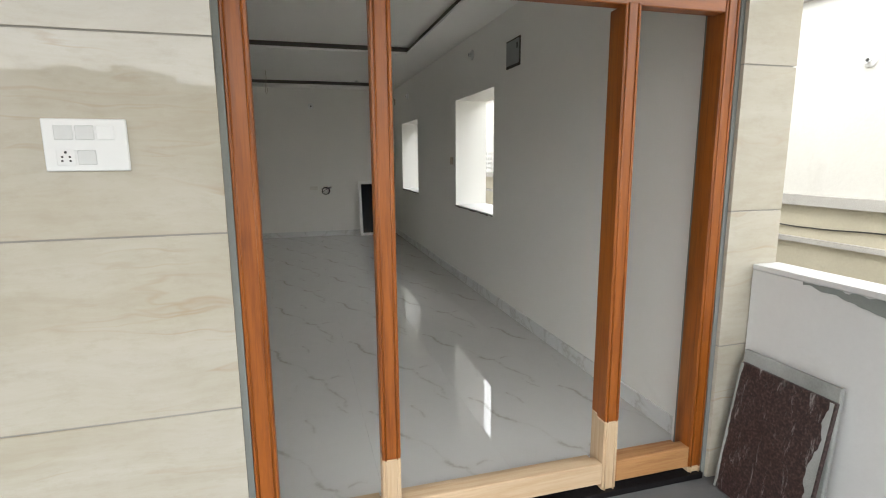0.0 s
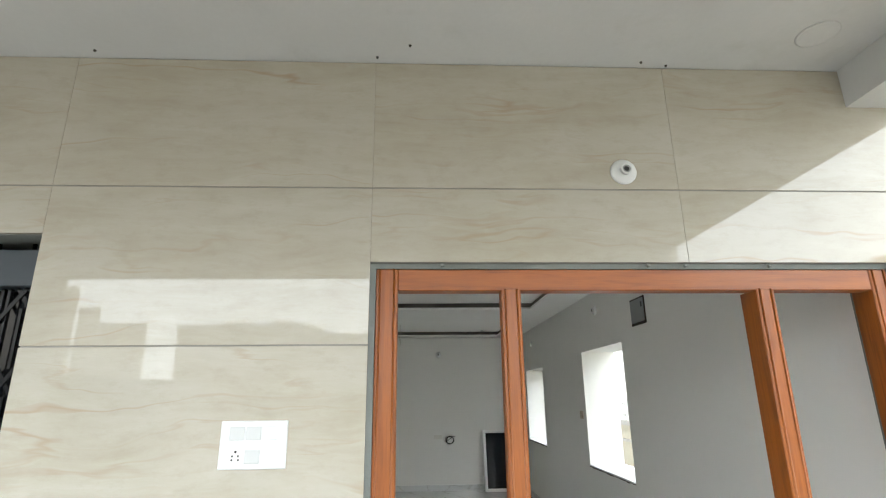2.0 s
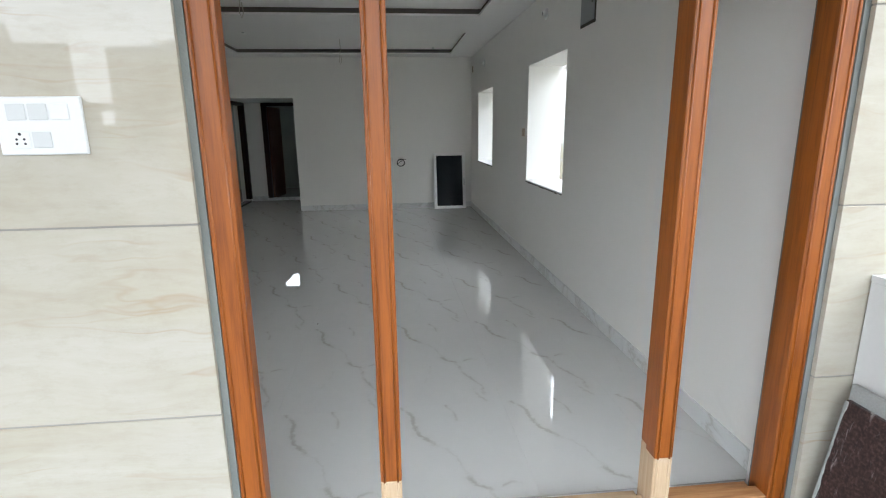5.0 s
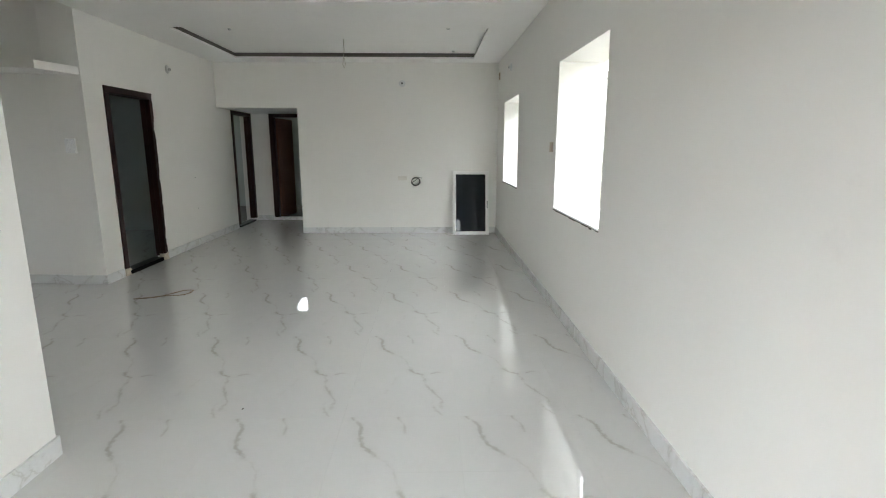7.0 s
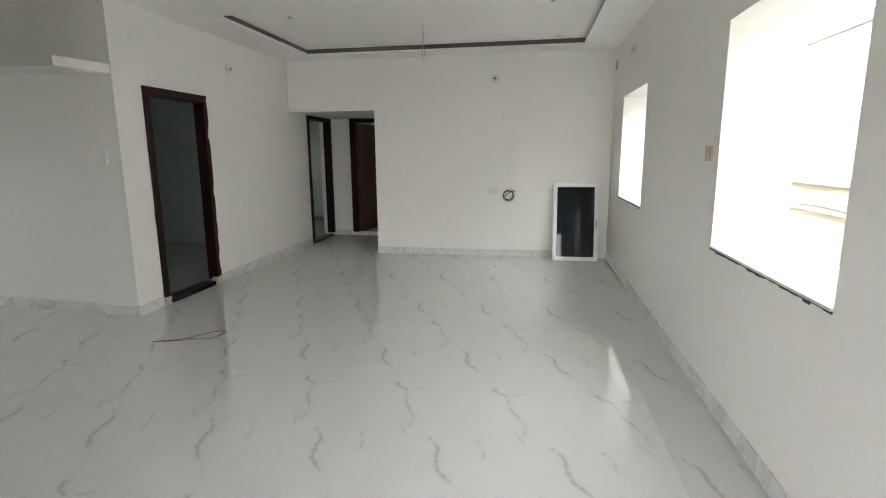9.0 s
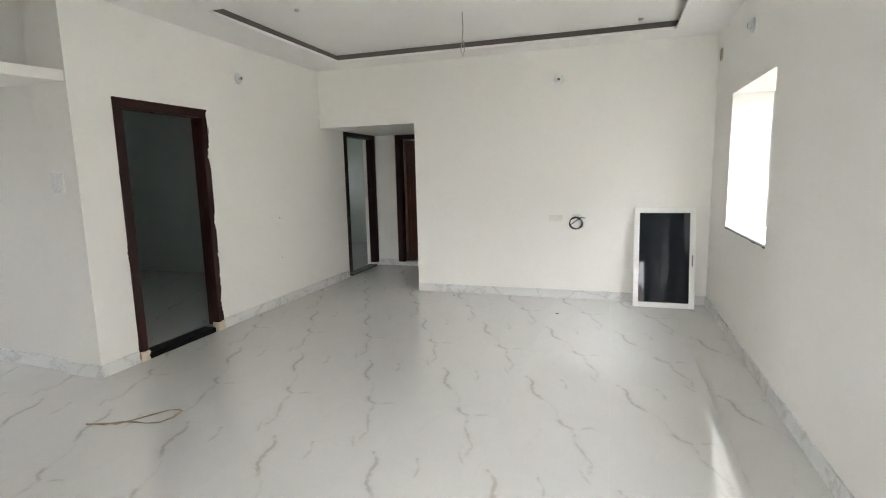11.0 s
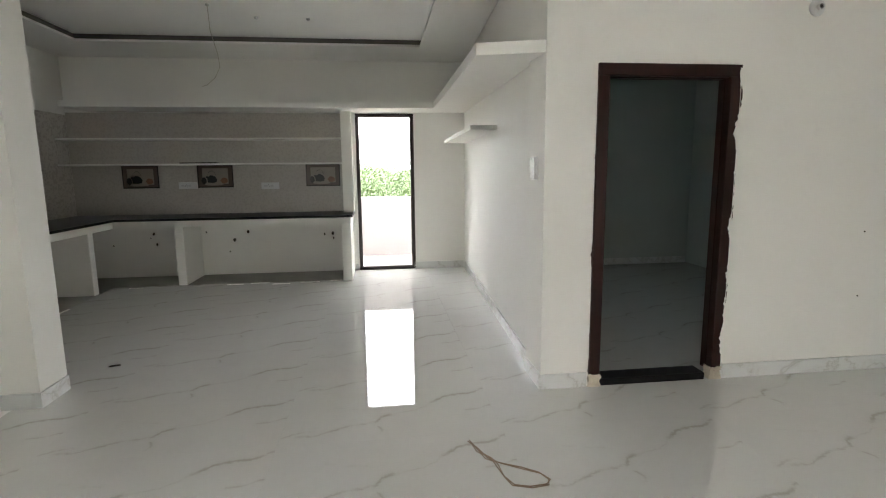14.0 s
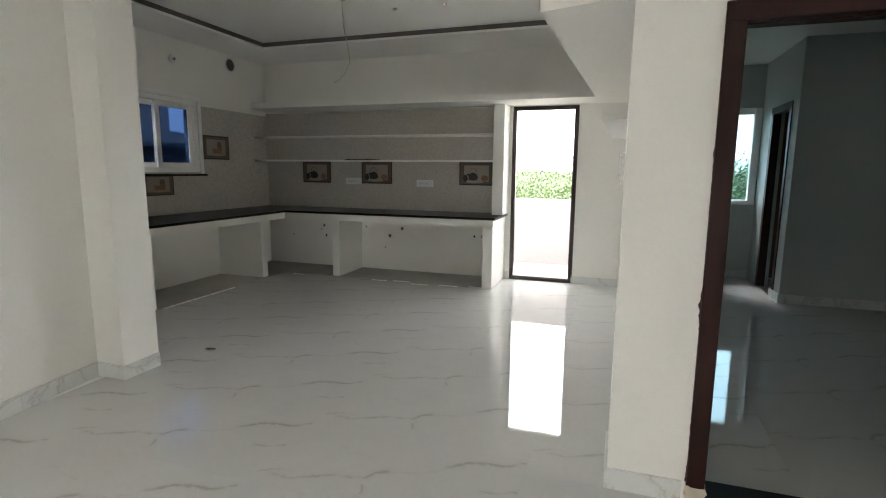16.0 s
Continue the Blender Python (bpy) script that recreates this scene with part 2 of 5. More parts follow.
def lathe(bm, profile, m, sides=20):
    """A turned shape: profile of (radius, height) along the local z of m."""
    rings = []
    for r, h in profile:
        rings.append([bm.verts.new(m @ Vector((r * math.cos(k * math.tau / sides), r * math.sin(k * math.tau / sides), h))) for k in range(sides)])
    for p, q in zip(rings, rings[1:]):
        for k in range(sides):
            bm.faces.new((p[k], p[(k + 1) % sides], q[(k + 1) % sides], q[k])).smooth = True
    bm.faces.new(rings[0][::-1])
    bm.faces.new(rings[-1])


def cells(bm, us, vs, solid, w0, w1, axis):
    """A slab of grid cells with no faces between neighbours. axis: the slab's normal."""
    def p(u, v, w):
        return {"x": (w, u, v), "y": (u, w, v), "z": (u, v, w)}[axis]
    nu, nv = len(us) - 1, len(vs) - 1
    verts = {}

    def vert(i, j, k):
        if (i, j, k) not in verts:
            verts[i, j, k] = bm.verts.new(p(us[i], vs[j], (w0, w1)[k]))
        return verts[i, j, k]
    full = lambda i, j: 0 <= i < nu and 0 <= j < nv and solid(i, j)
    for i in range(nu):
        for j in range(nv):
            if not full(i, j):
                continue
            for k in (0, 1):
                bm.faces.new([vert(i, j, k), vert(i + 1, j, k), vert(i + 1, j + 1, k), vert(i, j + 1, k)])
            for di, dj, a, b in ((-1, 0, (0, 0), (0, 1)), (1, 0, (1, 0), (1, 1)), (0, -1, (0, 0), (1, 0)), (0, 1, (0, 1), (1, 1))):
                if not full(i + di, j + dj):
                    (a0, a1), (b0, b1) = a, b
                    bm.faces.new([vert(i + a0, j + a1, 0), vert(i + b0, j + b1, 0), vert(i + b0, j + b1, 1), vert(i + a0, j + a1, 1)])
    bmesh.ops.recalc_face_normals(bm, faces=bm.faces)


def part(name, bm, material, parent=None, label=""):
    """Links a bmesh, drawn in plan units, as one mesh object under a thing or part."""
    bmesh.ops.recalc_face_normals(bm, faces=bm.faces)
    bm.transform(Matrix.Scale(U, 4))
    me = bpy.data.meshes.new(name)
    bm.to_mesh(me)
    bm.free()
    me.materials.append(material)
    ob = new(name, me)
    if parent is not None:
        ob.parent = parent
        ob.matrix_parent_inverse = parent.matrix_world.inverted()
    if label:
        ob["label"] = label
    return ob


def thing(name, label, category, place=(0, 0, 0), group="", kind=""):
    ob = new(name)
    ob.matrix_world = Matrix.Translation(at_scale(place))
    return tagged(ob, label, category, group, kind)


def solid(name, dims, material, parent=None, label="", bevel=0.0):
    bm = bmesh.new()
    box(bm, *dims, bevel=bevel)
    return part(name, bm, material, parent, label)


def wall(name, axis, w0, w1, u0, u1, z0, z1, holes, material, label):
    us = sorted({u0, u1, *[h[0] for h in holes], *[h[1] for h in holes]})
    zs = sorted({z0, z1, *[h[2] for h in holes], *[h[3] for h in holes]})
    us, zs = [u for u in us if u0 <= u <= u1], [z for z in zs if z0 <= z <= z1]

    def full(i, j):
        u, z = (us[i] + us[i + 1]) / 2, (zs[j] + zs[j + 1]) / 2
        return not any(h[0] < u < h[1] and h[2] < z < h[3] for h in holes)
    bm = bmesh.new()
    cells(bm, us, zs, full, w0, w1, axis)
    return tagged(part(name, bm, material), label, "wall", kind="structure")


# ---- the shell ----
XW, YS = -9.16, 1.455                       # west and south kitchen walls
HC, KC = 2.812, 3.02                       # ceilings of hall and kitchen

EAST_T = 0.40
W1 = (4.555, 5.84, 0.915, 2.188)
W2 = (7.91, 9.205, 0.94, 2.12)
wall("wall_east", "x", 0, EAST_T, 1.745, 10.2, -0.3, 3.3, [W1, W2], WALL, "white painted hall wall with two deep window openings")
COR = (-4.64, -3.325, -0.3, 2.097)
wall("wall_north", "y", 10.0, 10.23, -4.64, 0, -0.3, 3.3, [COR], WALL, "white painted end wall with a plain corridor opening")
DA = (7.018, 7.984, 0, 2.12)
CD = (10.61, 11.6, 0, 2.115)
wall("wall_west", "x", -4.77, -4.645, 6.97, 11.65, -0.3, 3.3, [DA, CD], WALL, "white painted hall wall with a dark framed doorway")

# corner pillar and the slightly skew kitchen wall
bm = bmesh.new()
prism(bm, [(-4.645, 6.683), (-4.645, 6.97), (-5.0, 6.97), (-5.0, 6.683)], -0.3, 3.3)
tagged(part("wall_corner_pillar", bm, WALL), "white painted pillar at the corner of two rooms", "pillar", kind="structure")
bm = bmesh.new()
prism(bm, [(-5.0, 6.72), (-5.0, 6.95), (-10.4, 7.10), (XW - 0.22, 7.10), (XW - 0.22, 6.93), (XW, 6.92)], -0.3, 3.3)
tagged(part("wall_kitchen_north", bm, WALL), "white painted kitchen side wall", "wall", kind="structure")

KD = (5.322, 6.162, 0, 2.297)
wall("wall_kitchen_west", "x", XW - 0.22, XW, 1.2, 6.92, -0.3, 3.3, [KD], WALL, "white painted kitchen wall with a balcony doorway")
KW = (-7.77, -6.60, 1.41, 2.32)
wall("wall_kitchen_south", "y", YS - 0.23, YS, XW, -4.83, -0.3, 3.3, [KW], WALL, "white painted kitchen wall with a small window")
wall("wall_shaft_west", "x", -5.12, -4.90, YS, 3.2, -0.3, 3.3, [], WALL, "white painted wall beside the kitchen")
bm = bmesh.new()
prism(bm, [(-5.12, 3.20), (-4.83, 3.20), (-4.83, 3.468), (-5.12, 3.468)], -0.3, 3.3)
tagged(part("wall_pier", bm, WALL), "white painted pier between hall and kitchen", "pillar", kind="structure")
bm = bmesh.new()
prism(bm, [(-4.95, 2.99), (-3.18, 2.99), (-3.18, 3.44), (-4.95, 3.205)], -0.3, 3.3)
tagged(part("wall_shaft_north", bm, WALL), "white painted wall of the stair shaft", "wall", kind="structure")
wall("wall_entry_west", "x", -3.18, -2.935, 1.73, 3.475, -0.3, 3.3, [], WALL, "white painted side wall by the entrance")

# rooms beyond the doors
wall("wall_corridor_end", "y", 11.66, 11.85, -4.87, -1.8, -0.3, 3.3, [(-4.25, -3.3, 0, 2.105)], WALL, "white painted corridor end wall with a doorway")
wall("wall_corridor_east", "x", -1.95, -1.8, 10.23, 11.66, -0.3, 3.3, [], WALL, "white painted corridor wall")
wall("wall_bedroom_far", "x", -9.1, -8.93, 8.62, 11.65, -0.3, 3.3, [], WALL_DIM, "grey bedroom wall, room dimness put into its colour")
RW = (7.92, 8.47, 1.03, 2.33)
wall("wall_bedroom_window", "x", -10.65, -10.42, 7.10, 8.62, -0.3, 3.3, [RW], WALL_DIM, "grey bedroom wall with a window, room dimness put into its colour")
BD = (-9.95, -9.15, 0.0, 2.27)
wall("wall_bedroom_bath", "y", 8.48, 8.62, -10.42, -8.93, -0.3, 3.3, [BD], WALL_DIM, "grey wall with a bathroom doorway, room dimness put into its colour")
wall("wall_bedroom_north", "y", 10.42, 10.6, -8.93, -4.87, -0.3, 3.3, [], WALL_DIM, "grey bedroom wall, room dimness put into its colour")
wall("wall_room_west", "x", -8.0, -7.85, 10.6, 14.2, -0.3, 3.3, [(13.0, 13.8, 1.35, 2.0)], WALL_DIM, "grey back room wall, room dimness put into its colour")
wall("wall_room_north", "y", 14.2, 14.4, -8.0, -1.8, -0.3, 3.3, [(-4.66, -4.25, 2.42, 2.82)], WALL_DIM, "grey back room wall, room dimness put into its colour")
wall("wall_room_split", "x", -4.87, -4.7, 11.85, 14.2, -0.3, 3.3, [], WALL_DIM, "grey wall between back rooms, room dimness put into its colour")
wall("wall_back_room_east", "x", -1.95, -1.8, 11.85, 14.2, -0.3, 3.3, [], WALL_DIM, "grey back room wall, room dimness put into its colour")
wall("wall_bathroom", "y", 9.9, 10.0, -10.65, -9.1, -0.3, 3.3, [], BROWN_DOOR, "brown tiled bathroom wall")
wall("wall_bathroom_west", "x", -10.65, -10.55, 8.62, 9.9, -0.3, 3.3, [], BROWN_DOOR, "brown tiled bathroom wall")

# facade
FY = 1.508
OP = (-2.146, -0.05, -0.3, 2.198)
HOLE = (-2.127, -0.069, -0.3, 2.179)
GT = (-4.6, -3.39, -0.3, 2.31)
wall("wall_facade", "y", FY + 0.022, 1.73, -6.2, 0.225, -0.3, 3.25, [HOLE, GT], CEMENT, "plastered front wall behind beige tiles")
wall("wall_facade_lining", "y", 1.73, 1.745, -2.95, 0.0, 0, HC, [(HOLE[0], HOLE[1], 0, 2.179)], WALL, "white painted inside face of the front wall")


def ring_ceiling(name, x0, x1, y0, y1, z, trays, label):
    """A ceiling board with recessed trays, each with an open cove slot round it, its shadow painted as a dark strip."""
    bm = bmesh.new()
    us = sorted({x0, x1, *[t[0] for t in trays], *[t[1] for t in trays]})
    vs = sorted({y0, y1, *[t[2] for t in trays], *[t[3] for t in trays]})

    def full(i, j):
        u, v = (us[i] + us[i + 1]) / 2, (vs[j] + vs[j + 1]) / 2
        return not any(t[0] < u < t[1] and t[2] < v < t[3] for t in trays)
    cells(bm, us, vs, full, z, z + 0.025, "z")
    for a0, a1, b0, b1 in trays:
        g = 0.12
        box(bm, a0 - g, a1 + g, b0 - g, b1 + g, z + 0.085, z + 0.10)
    ob = tagged(part(name, bm, CEIL), label, "ceiling", kind="structure")
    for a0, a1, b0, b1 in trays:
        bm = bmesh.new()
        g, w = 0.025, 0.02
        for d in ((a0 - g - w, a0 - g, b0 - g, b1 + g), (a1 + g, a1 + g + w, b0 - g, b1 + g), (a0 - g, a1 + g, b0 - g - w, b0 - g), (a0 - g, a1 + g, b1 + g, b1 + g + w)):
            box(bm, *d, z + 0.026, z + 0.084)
        tagged(part("trim_cove_slot", bm, SLOT), "strip round the ceiling tray, slot shadow put in as dark colour", "trim", kind="structure")
    return ob


ring_ceiling("ceiling_hall", -4.645, 0, 1.745, 10.0, HC, [(-4.1, -0.47, 2.9, 6.415), (-4.128, -0.445, 7.52, 9.627)], "white false ceiling with two recessed trays")
ring_ceiling("ceiling_kitchen", XW, -4.645, YS, 6.92, KC, [(-8.26, -5.3, 2.15, 6.2)], "white kitchen false ceiling with a recessed tray")
solid("ceiling_corridor", (-4.64, -1.95, 10.23, 11.66, 2.097, 2.2), CEIL)
tagged(bpy.data.objects["ceiling_corridor"], "low white corridor ceiling", "ceiling", kind="structure")
tagged(solid("ceiling_bedroom", (-10.65, -4.87, 7.10, 10.42, 2.9, 3.0), CEIL), "white bedroom ceiling", "ceiling", kind="structure")
tagged(solid("ceiling_back_rooms", (-8.0, -1.8, 10.6, 14.2, 2.9, 3.0), CEIL), "white back room ceiling", "ceiling", kind="structure")
# unseen roof; west overhang lengthened to shade the balcony parapet
tagged(solid("roof_slab", (-11.3, 0.6, 1.53, 14.4, 3.3, 3.45), CEMENT), "unseen flat roof slab, overhang added to shade the balcony", "roof", kind="structure")

# floors: a screed, and tiles laid on it last
tagged(solid("floor", (-10.65, 0.0, 1.765, 14.4, -0.3, -0.008), GROUT), "tiled indoor floor of white veined porcelain", "floor", kind="structure")
tagged(solid("floor_kitchen_base", (XW, -5.0, 1.2, 1.764, -0.3, -0.008), GROUT), "screed under kitchen floor tiles", "floor", kind="structure")
WHITE_PLASTIC = dull("white_switch_plastic", (0.70, 0.71, 0.71), 0.35, 0.03, 8, 0.0)
GREY_PLASTIC = dull("pale_grey_plastic", (0.56, 0.575, 0.575), 0.35, 0.03, 8, 0.0)
BLACK = dull("black_plastic", (0.012, 0.012, 0.012), 0.4, 0.2, 20, 0.0)
BLACK_METAL = dull("black_painted_steel", (0.006, 0.006, 0.007), 0.22, 0.3, 25, 0.0, spec=0.3)
BLUE_STEEL = dull("blue_grey_painted_steel", (0.032, 0.042, 0.052), 0.5, 0.2, 10, 0.05)
GREY_METAL = dull("grey_painted_metal", (0.28, 0.29, 0.29), 0.5, 0.15, 12, 0.05)
STEEL = dull("dull_steel", (0.45, 0.44, 0.42), 0.35, 0.1, 20, 0.0, metal=1.0)
SHUTTER = dull("grey_glossy_steel_panel", (0.010, 0.011, 0.013), 0.09, 0.2, 3, 0.0)
UPVC = dull("white_upvc", (0.87, 0.87, 0.86), 0.32, 0.04, 8, 0.0)
STONE_FLOOR = dull("dark_rough_porch_stone", (0.15, 0.155, 0.16), 0.5, 0.4, 14, 0.5, stains=(0.2, 0.2, 0.2))
PORCH_WHITE = dull("weathered_white_paint", (0.56, 0.56, 0.555), 0.75, 0.1, 4, 0.2, stains=(0.45, 0.45, 0.43))
NEIGHBOUR = dull("neighbour_white_plaster", (0.54, 0.535, 0.505), 0.85, 0.12, 3, 0.4, stains=(0.42, 0.41, 0.38))
BEIGE_BAND = dull("dirty_beige_plaster", (0.40, 0.37, 0.29), 0.85, 0.2, 4, 0.4, stains=(0.24, 0.23, 0.19))
GREY_BAND = dull("grey_cement_ledge", (0.36, 0.35, 0.33), 0.9, 0.25, 8, 0.5, stains=(0.2, 0.2, 0.19))
FAR_WALL = dull("far_building_plaster", (0.46, 0.42, 0.37), 0.9, 0.2, 0.8, 0.0)
FAR_DARK = dull("far_window_dark", (0.06, 0.07, 0.08), 0.3, 0.2, 1.0, 0.0)
GROUND = dull("dusty_ground", (0.20, 0.17, 0.12), 0.95, 0.3, 0.6, 0.0, stains=(0.08, 0.11, 0.04))
BACKSPLASH = dull("grey_kitchen_wall_tile", (0.49, 0.465, 0.425), 0.28, 0.025, 3, 0.0)
PINK_WHITE = dull("balcony_pinkish_paint", (0.44, 0.41, 0.415), 0.8, 0.08, 3, 0.2)
BALCONY_FLOOR = dull("peach_balcony_tile", (0.68, 0.60, 0.53), 0.5, 0.08, 4, 0.1)
SLURRY = dull("pale_cement_slurry", (0.30, 0.31, 0.30), 0.85, 0.5, 14, 0.6, stains=(0.14, 0.14, 0.14))
BROWN_EDGE = dull("faded_brown_plastic", (0.42, 0.31, 0.25), 0.5, 0.2, 20)
CABLE_BROWN = dull("brown_wire", (0.26, 0.18, 0.12), 0.6, 0.3, 20)
WIRE_PALE = dull("pale_wire", (0.50, 0.47, 0.40), 0.6, 0.2, 20)
DIRT = dull("dark_specks", (0.07, 0.06, 0.05), 0.9, 0.3, 30)
SMEAR = dull("pale_plaster_smear", (0.76, 0.74, 0.69), 0.85, 0.1, 30, 0.3)
PATCH = dull("bare_plaster_patch", (0.62, 0.55, 0.44), 0.9, 0.2, 30, 0.4)

m = Mat("skirting_porcelain", (0.62, 0.63, 0.62), 0.14)
vv = m.math("ABSOLUTE", m.math("SUBTRACT", m.noise(2.4, 5, 0.6, None, (1, 1, 1), 0.8), 0.5))
vc = m.ramp(m.math("DIVIDE", vv, 0.06, clamp=True), [(0.0, (0.53, 0.525, 0.50)), (0.3, (0.64, 0.645, 0.635)), (1.0, (0.69, 0.70, 0.695))])
m.base(vc).rough(m.noise(4, 4), 0.28, 0.42)
SKIRT = m.m

m = Mat("flamed_granite_offcut", (0.06, 0.03, 0.03), 0.4)
g1, g2 = m.noise(90, 3), m.noise(4, 6, 0.7, None, (1, 1, 1), 0.5)
c = m.ramp(g1, [(0.35, (0.014, 0.008, 0.008)), (0.55, (0.042, 0.022, 0.021)), (0.75, (0.10, 0.065, 0.060))])
c = m.mix(m.ramp(m.noise(7.0, 8, 0.78, None, (5, 5, 0.5), 0.6), [(0.57, (0, 0, 0)), (0.68, (0.8,) * 3)]), c, (0.42, 0.42, 0.41))
c = m.mix(m.ramp(m.noise(5.5, 6, 0.65, None, (1, 1, 0.4)), [(0.66, (0, 0, 0)), (0.74, (0.7,) * 3)]), c, (0.30, 0.30, 0.29))
m.base(c).rough(g2, 0.25, 0.7)
OFFCUT = m.m

m = Mat("dark_tinted_glass", (0.010, 0.013, 0.018), 0.03)
m.b.inputs["IOR"].default_value = 1.33
TINTED = m.m
m = Mat("window_glass", (0.13, 0.21, 0.25), 0.02)
m.b.inputs["Transmission Weight"].default_value = 1.0
m.b.inputs["IOR"].default_value = 1.05
GLASS = m.m
m = Mat("blue_reflective_glass", (0.005, 0.010, 0.024), 0.02)
m.b.inputs["Transmission Weight"].default_value = 1.0
m.b.inputs["IOR"].default_value = 1.05
BLUE_GLASS = m.m
m = Mat("polythene_film", (0.85, 0.86, 0.86), 0.12)
m.bump(m.noise(70, 4, 0.6), 0.9, 0.01)
FILM = m.m


def leaf_material(name, a, b):
    m = Mat(name, a, 0.6)
    rnd = m.t.nodes.new("ShaderNodeNewGeometry").outputs["Random Per Island"]
    c = m.mix(rnd, a, b)
    m.base(m.mix(m.ramp(m.noise(1.2, 3), [(0.3, (0, 0, 0)), (0.7, (0.4,) * 3)]), c, tuple(k * 0.55 for k in a)))
    m.b.inputs["Subsurface Weight"].default_value = 0.0
    return m.m


LEAF = leaf_material("green_leaves", (0.05, 0.085, 0.025), (0.10, 0.145, 0.05))
BARK = dull("tree_bark", (0.12, 0.085, 0.06), 0.9, 0.3, 10, 0.5)

# ---- front: tiles, porch, neighbours ----
tile_mesh = {}


def tile(parent, name, x0, x1, z0, z1, y0, y1, material, gap_x=0.0004, gap_z=0.003):
    """One wall tile on the facade; alike tiles share a mesh."""
    w, h = x1 - x0 - 2 * gap_x, z1 - z0 - 2 * gap_z
    key = (name, round(w, 3), round(h, 3))
    if key not in tile_mesh:
        bm = bmesh.new()
        box(bm, -w / 2, w / 2, y0 - FY, y1 - FY, -h / 2, h / 2, bevel=0.001)
        bmesh.ops.recalc_face_normals(bm, faces=bm.faces)
        bm.transform(Matrix.Scale(U, 4))
        me = bpy.data.meshes.new(name)
        bm.to_mesh(me)
        bm.free()
        me.materials.append(material)
        tile_mesh[key] = me
    ob = new(name, tile_mesh[key])
    ob.location = at_scale(((x0 + x1) / 2, FY, (z0 + z1) / 2))
    ob.parent = parent
    return ob


wall("wall_facade_grout", "y", FY + 0.004, FY + 0.0195, -5.86, 0.22, -0.05, 3.08, [(-2.15, -0.045, -0.3, 2.2), (-4.62, -3.385, -0.3, 2.315)], GREY_GROUT, "grey grout joints between facade tiles")
facade = tagged(bpy.data.objects["wall_facade"], "front wall clad in polished beige travertine tiles", "wall", kind="structure")
JX, JZ = (-5.87, -4.62, -3.39, -2.148, -0.893, 0.238), (-0.06, 0.62, 1.255, 1.886, 2.507, 3.09)
for j in range(5):
    z0, z1 = JZ[j], JZ[j + 1]
    for i in range(5):
        x0, x1 = JX[i], JX[i + 1]
        if i == 1 and z1 <= 2.31:
            continue
        if i == 1 and z0 < 2.31:
            tile(facade, "tile", x0, x1, 2.31, z1, FY, FY + 0.02, TRAVERTINE)
        elif i in (3, 4) and z0 < 2.198:
            if i == 4:
                tile(facade, "tile", OP[1], x1, z0, min(z1, 2.198), FY, FY + 0.02, TRAVERTINE)
            if z1 > 2.198:
                tile(facade, "tile", x0, x1, 2.198, z1, FY, FY + 0.02, TRAVERTINE)
        else:
            tile(facade, "tile", x0, x1, z0, z1, FY, FY + 0.02, TRAVERTINE)

# the unfinished teak door frame with two sidelights
frame_thing = thing("door_frame", "orange polished teak entrance frame without doors, feet still bare", "door frame", (-1.1, 1.58, -0.03))
FR = (1.532, 1.60, 1.665)


def post(name, a0, a1, r0, r1, z0, z1, foot):
    """An upright with a wider front, a set-back rear for the rebate and a small bead between."""
    for nm, mat, lo, hi in (("foot", RAW_WOOD, z0, foot), (name, TEAK, foot, z1)):
        if hi <= lo:
            continue
        bm = bmesh.new()
        box(bm, a0, a1, FR[0], FR[1], lo, hi, bevel=0.004)
        box(bm, r0, r1, FR[1] - 0.002, FR[2], lo, hi, bevel=0.003)
        for xx, s in ((a0, 1), (a1, -1)):
            tube(bm, [(xx + s * 0.014, FR[0] - 0.001, lo), (xx + s * 0.014, FR[0] - 0.001, hi)], 0.004, 6)
        part(nm, bm, mat, frame_thing, "bare pale wooden foot" if nm == "foot" else "")


post("jamb", -2.126, -2.043, -2.126, -2.066, -0.03, 2.178, 0.0)
post("mullion", -1.642, -1.567, -1.627, -1.583, -0.03, 2.10, 0.30)
post("mullion", -0.625, -0.552, -0.610, -0.568, -0.03, 2.10, 0.31)
post("jamb", -0.143, -0.070, -0.120, -0.070, -0.03, 2.178, 0.0)
for nm, x0, x1, mat in (("head", -2.043, -0.143, TEAK_H), ):
    bm = bmesh.new()
    box(bm, x0, x1, FR[0] + 0.002, FR[1], 2.093, 2.178, bevel=0.004)
    box(bm, x0, x1, FR[1], FR[2], 2.115, 2.178, bevel=0.003)
    part(nm, bm, mat, frame_thing)
for x0, x1, mat in ((-2.043, -1.642, RAW_WOOD_H), (-1.567, -0.625, RAW_WOOD_H), (-0.552, -0.143, WORN_TEAK_H)):
    bm = bmesh.new()
    box(bm, x0, x1, FR[0] + 0.002, FR[1], 0.0, 0.105, bevel=0.004)
    box(bm, x0, x1, FR[1], FR[2], 0.0, 0.075, bevel=0.003)
    part("bottom_rail", bm, mat, frame_thing)
tagged(solid("doorstep", (-2.128, -0.07, 1.515, 1.7645, -0.06, -0.031), GRANITE), "black granite door sill under the frame", "sill", kind="structure")

# porch
tagged(solid("floor_porch", (-6.2, 0.26, -1.2, FY + 0.02, -0.3, -0.061), STONE_FLOOR), "dark rough stone porch floor", "floor", kind="structure")
tagged(solid("ceiling_porch", (-6.2, 0.25, -0.95, 1.53, 3.09, 3.3), PORCH_WHITE), "white painted porch soffit with small stains", "ceiling", kind="structure")
tagged(solid("beam_porch_side", (-0.087, 0.24, -0.95, FY - 0.001, 2.905, 3.089), PORCH_WHITE), "white painted porch side beam", "beam", kind="structure")
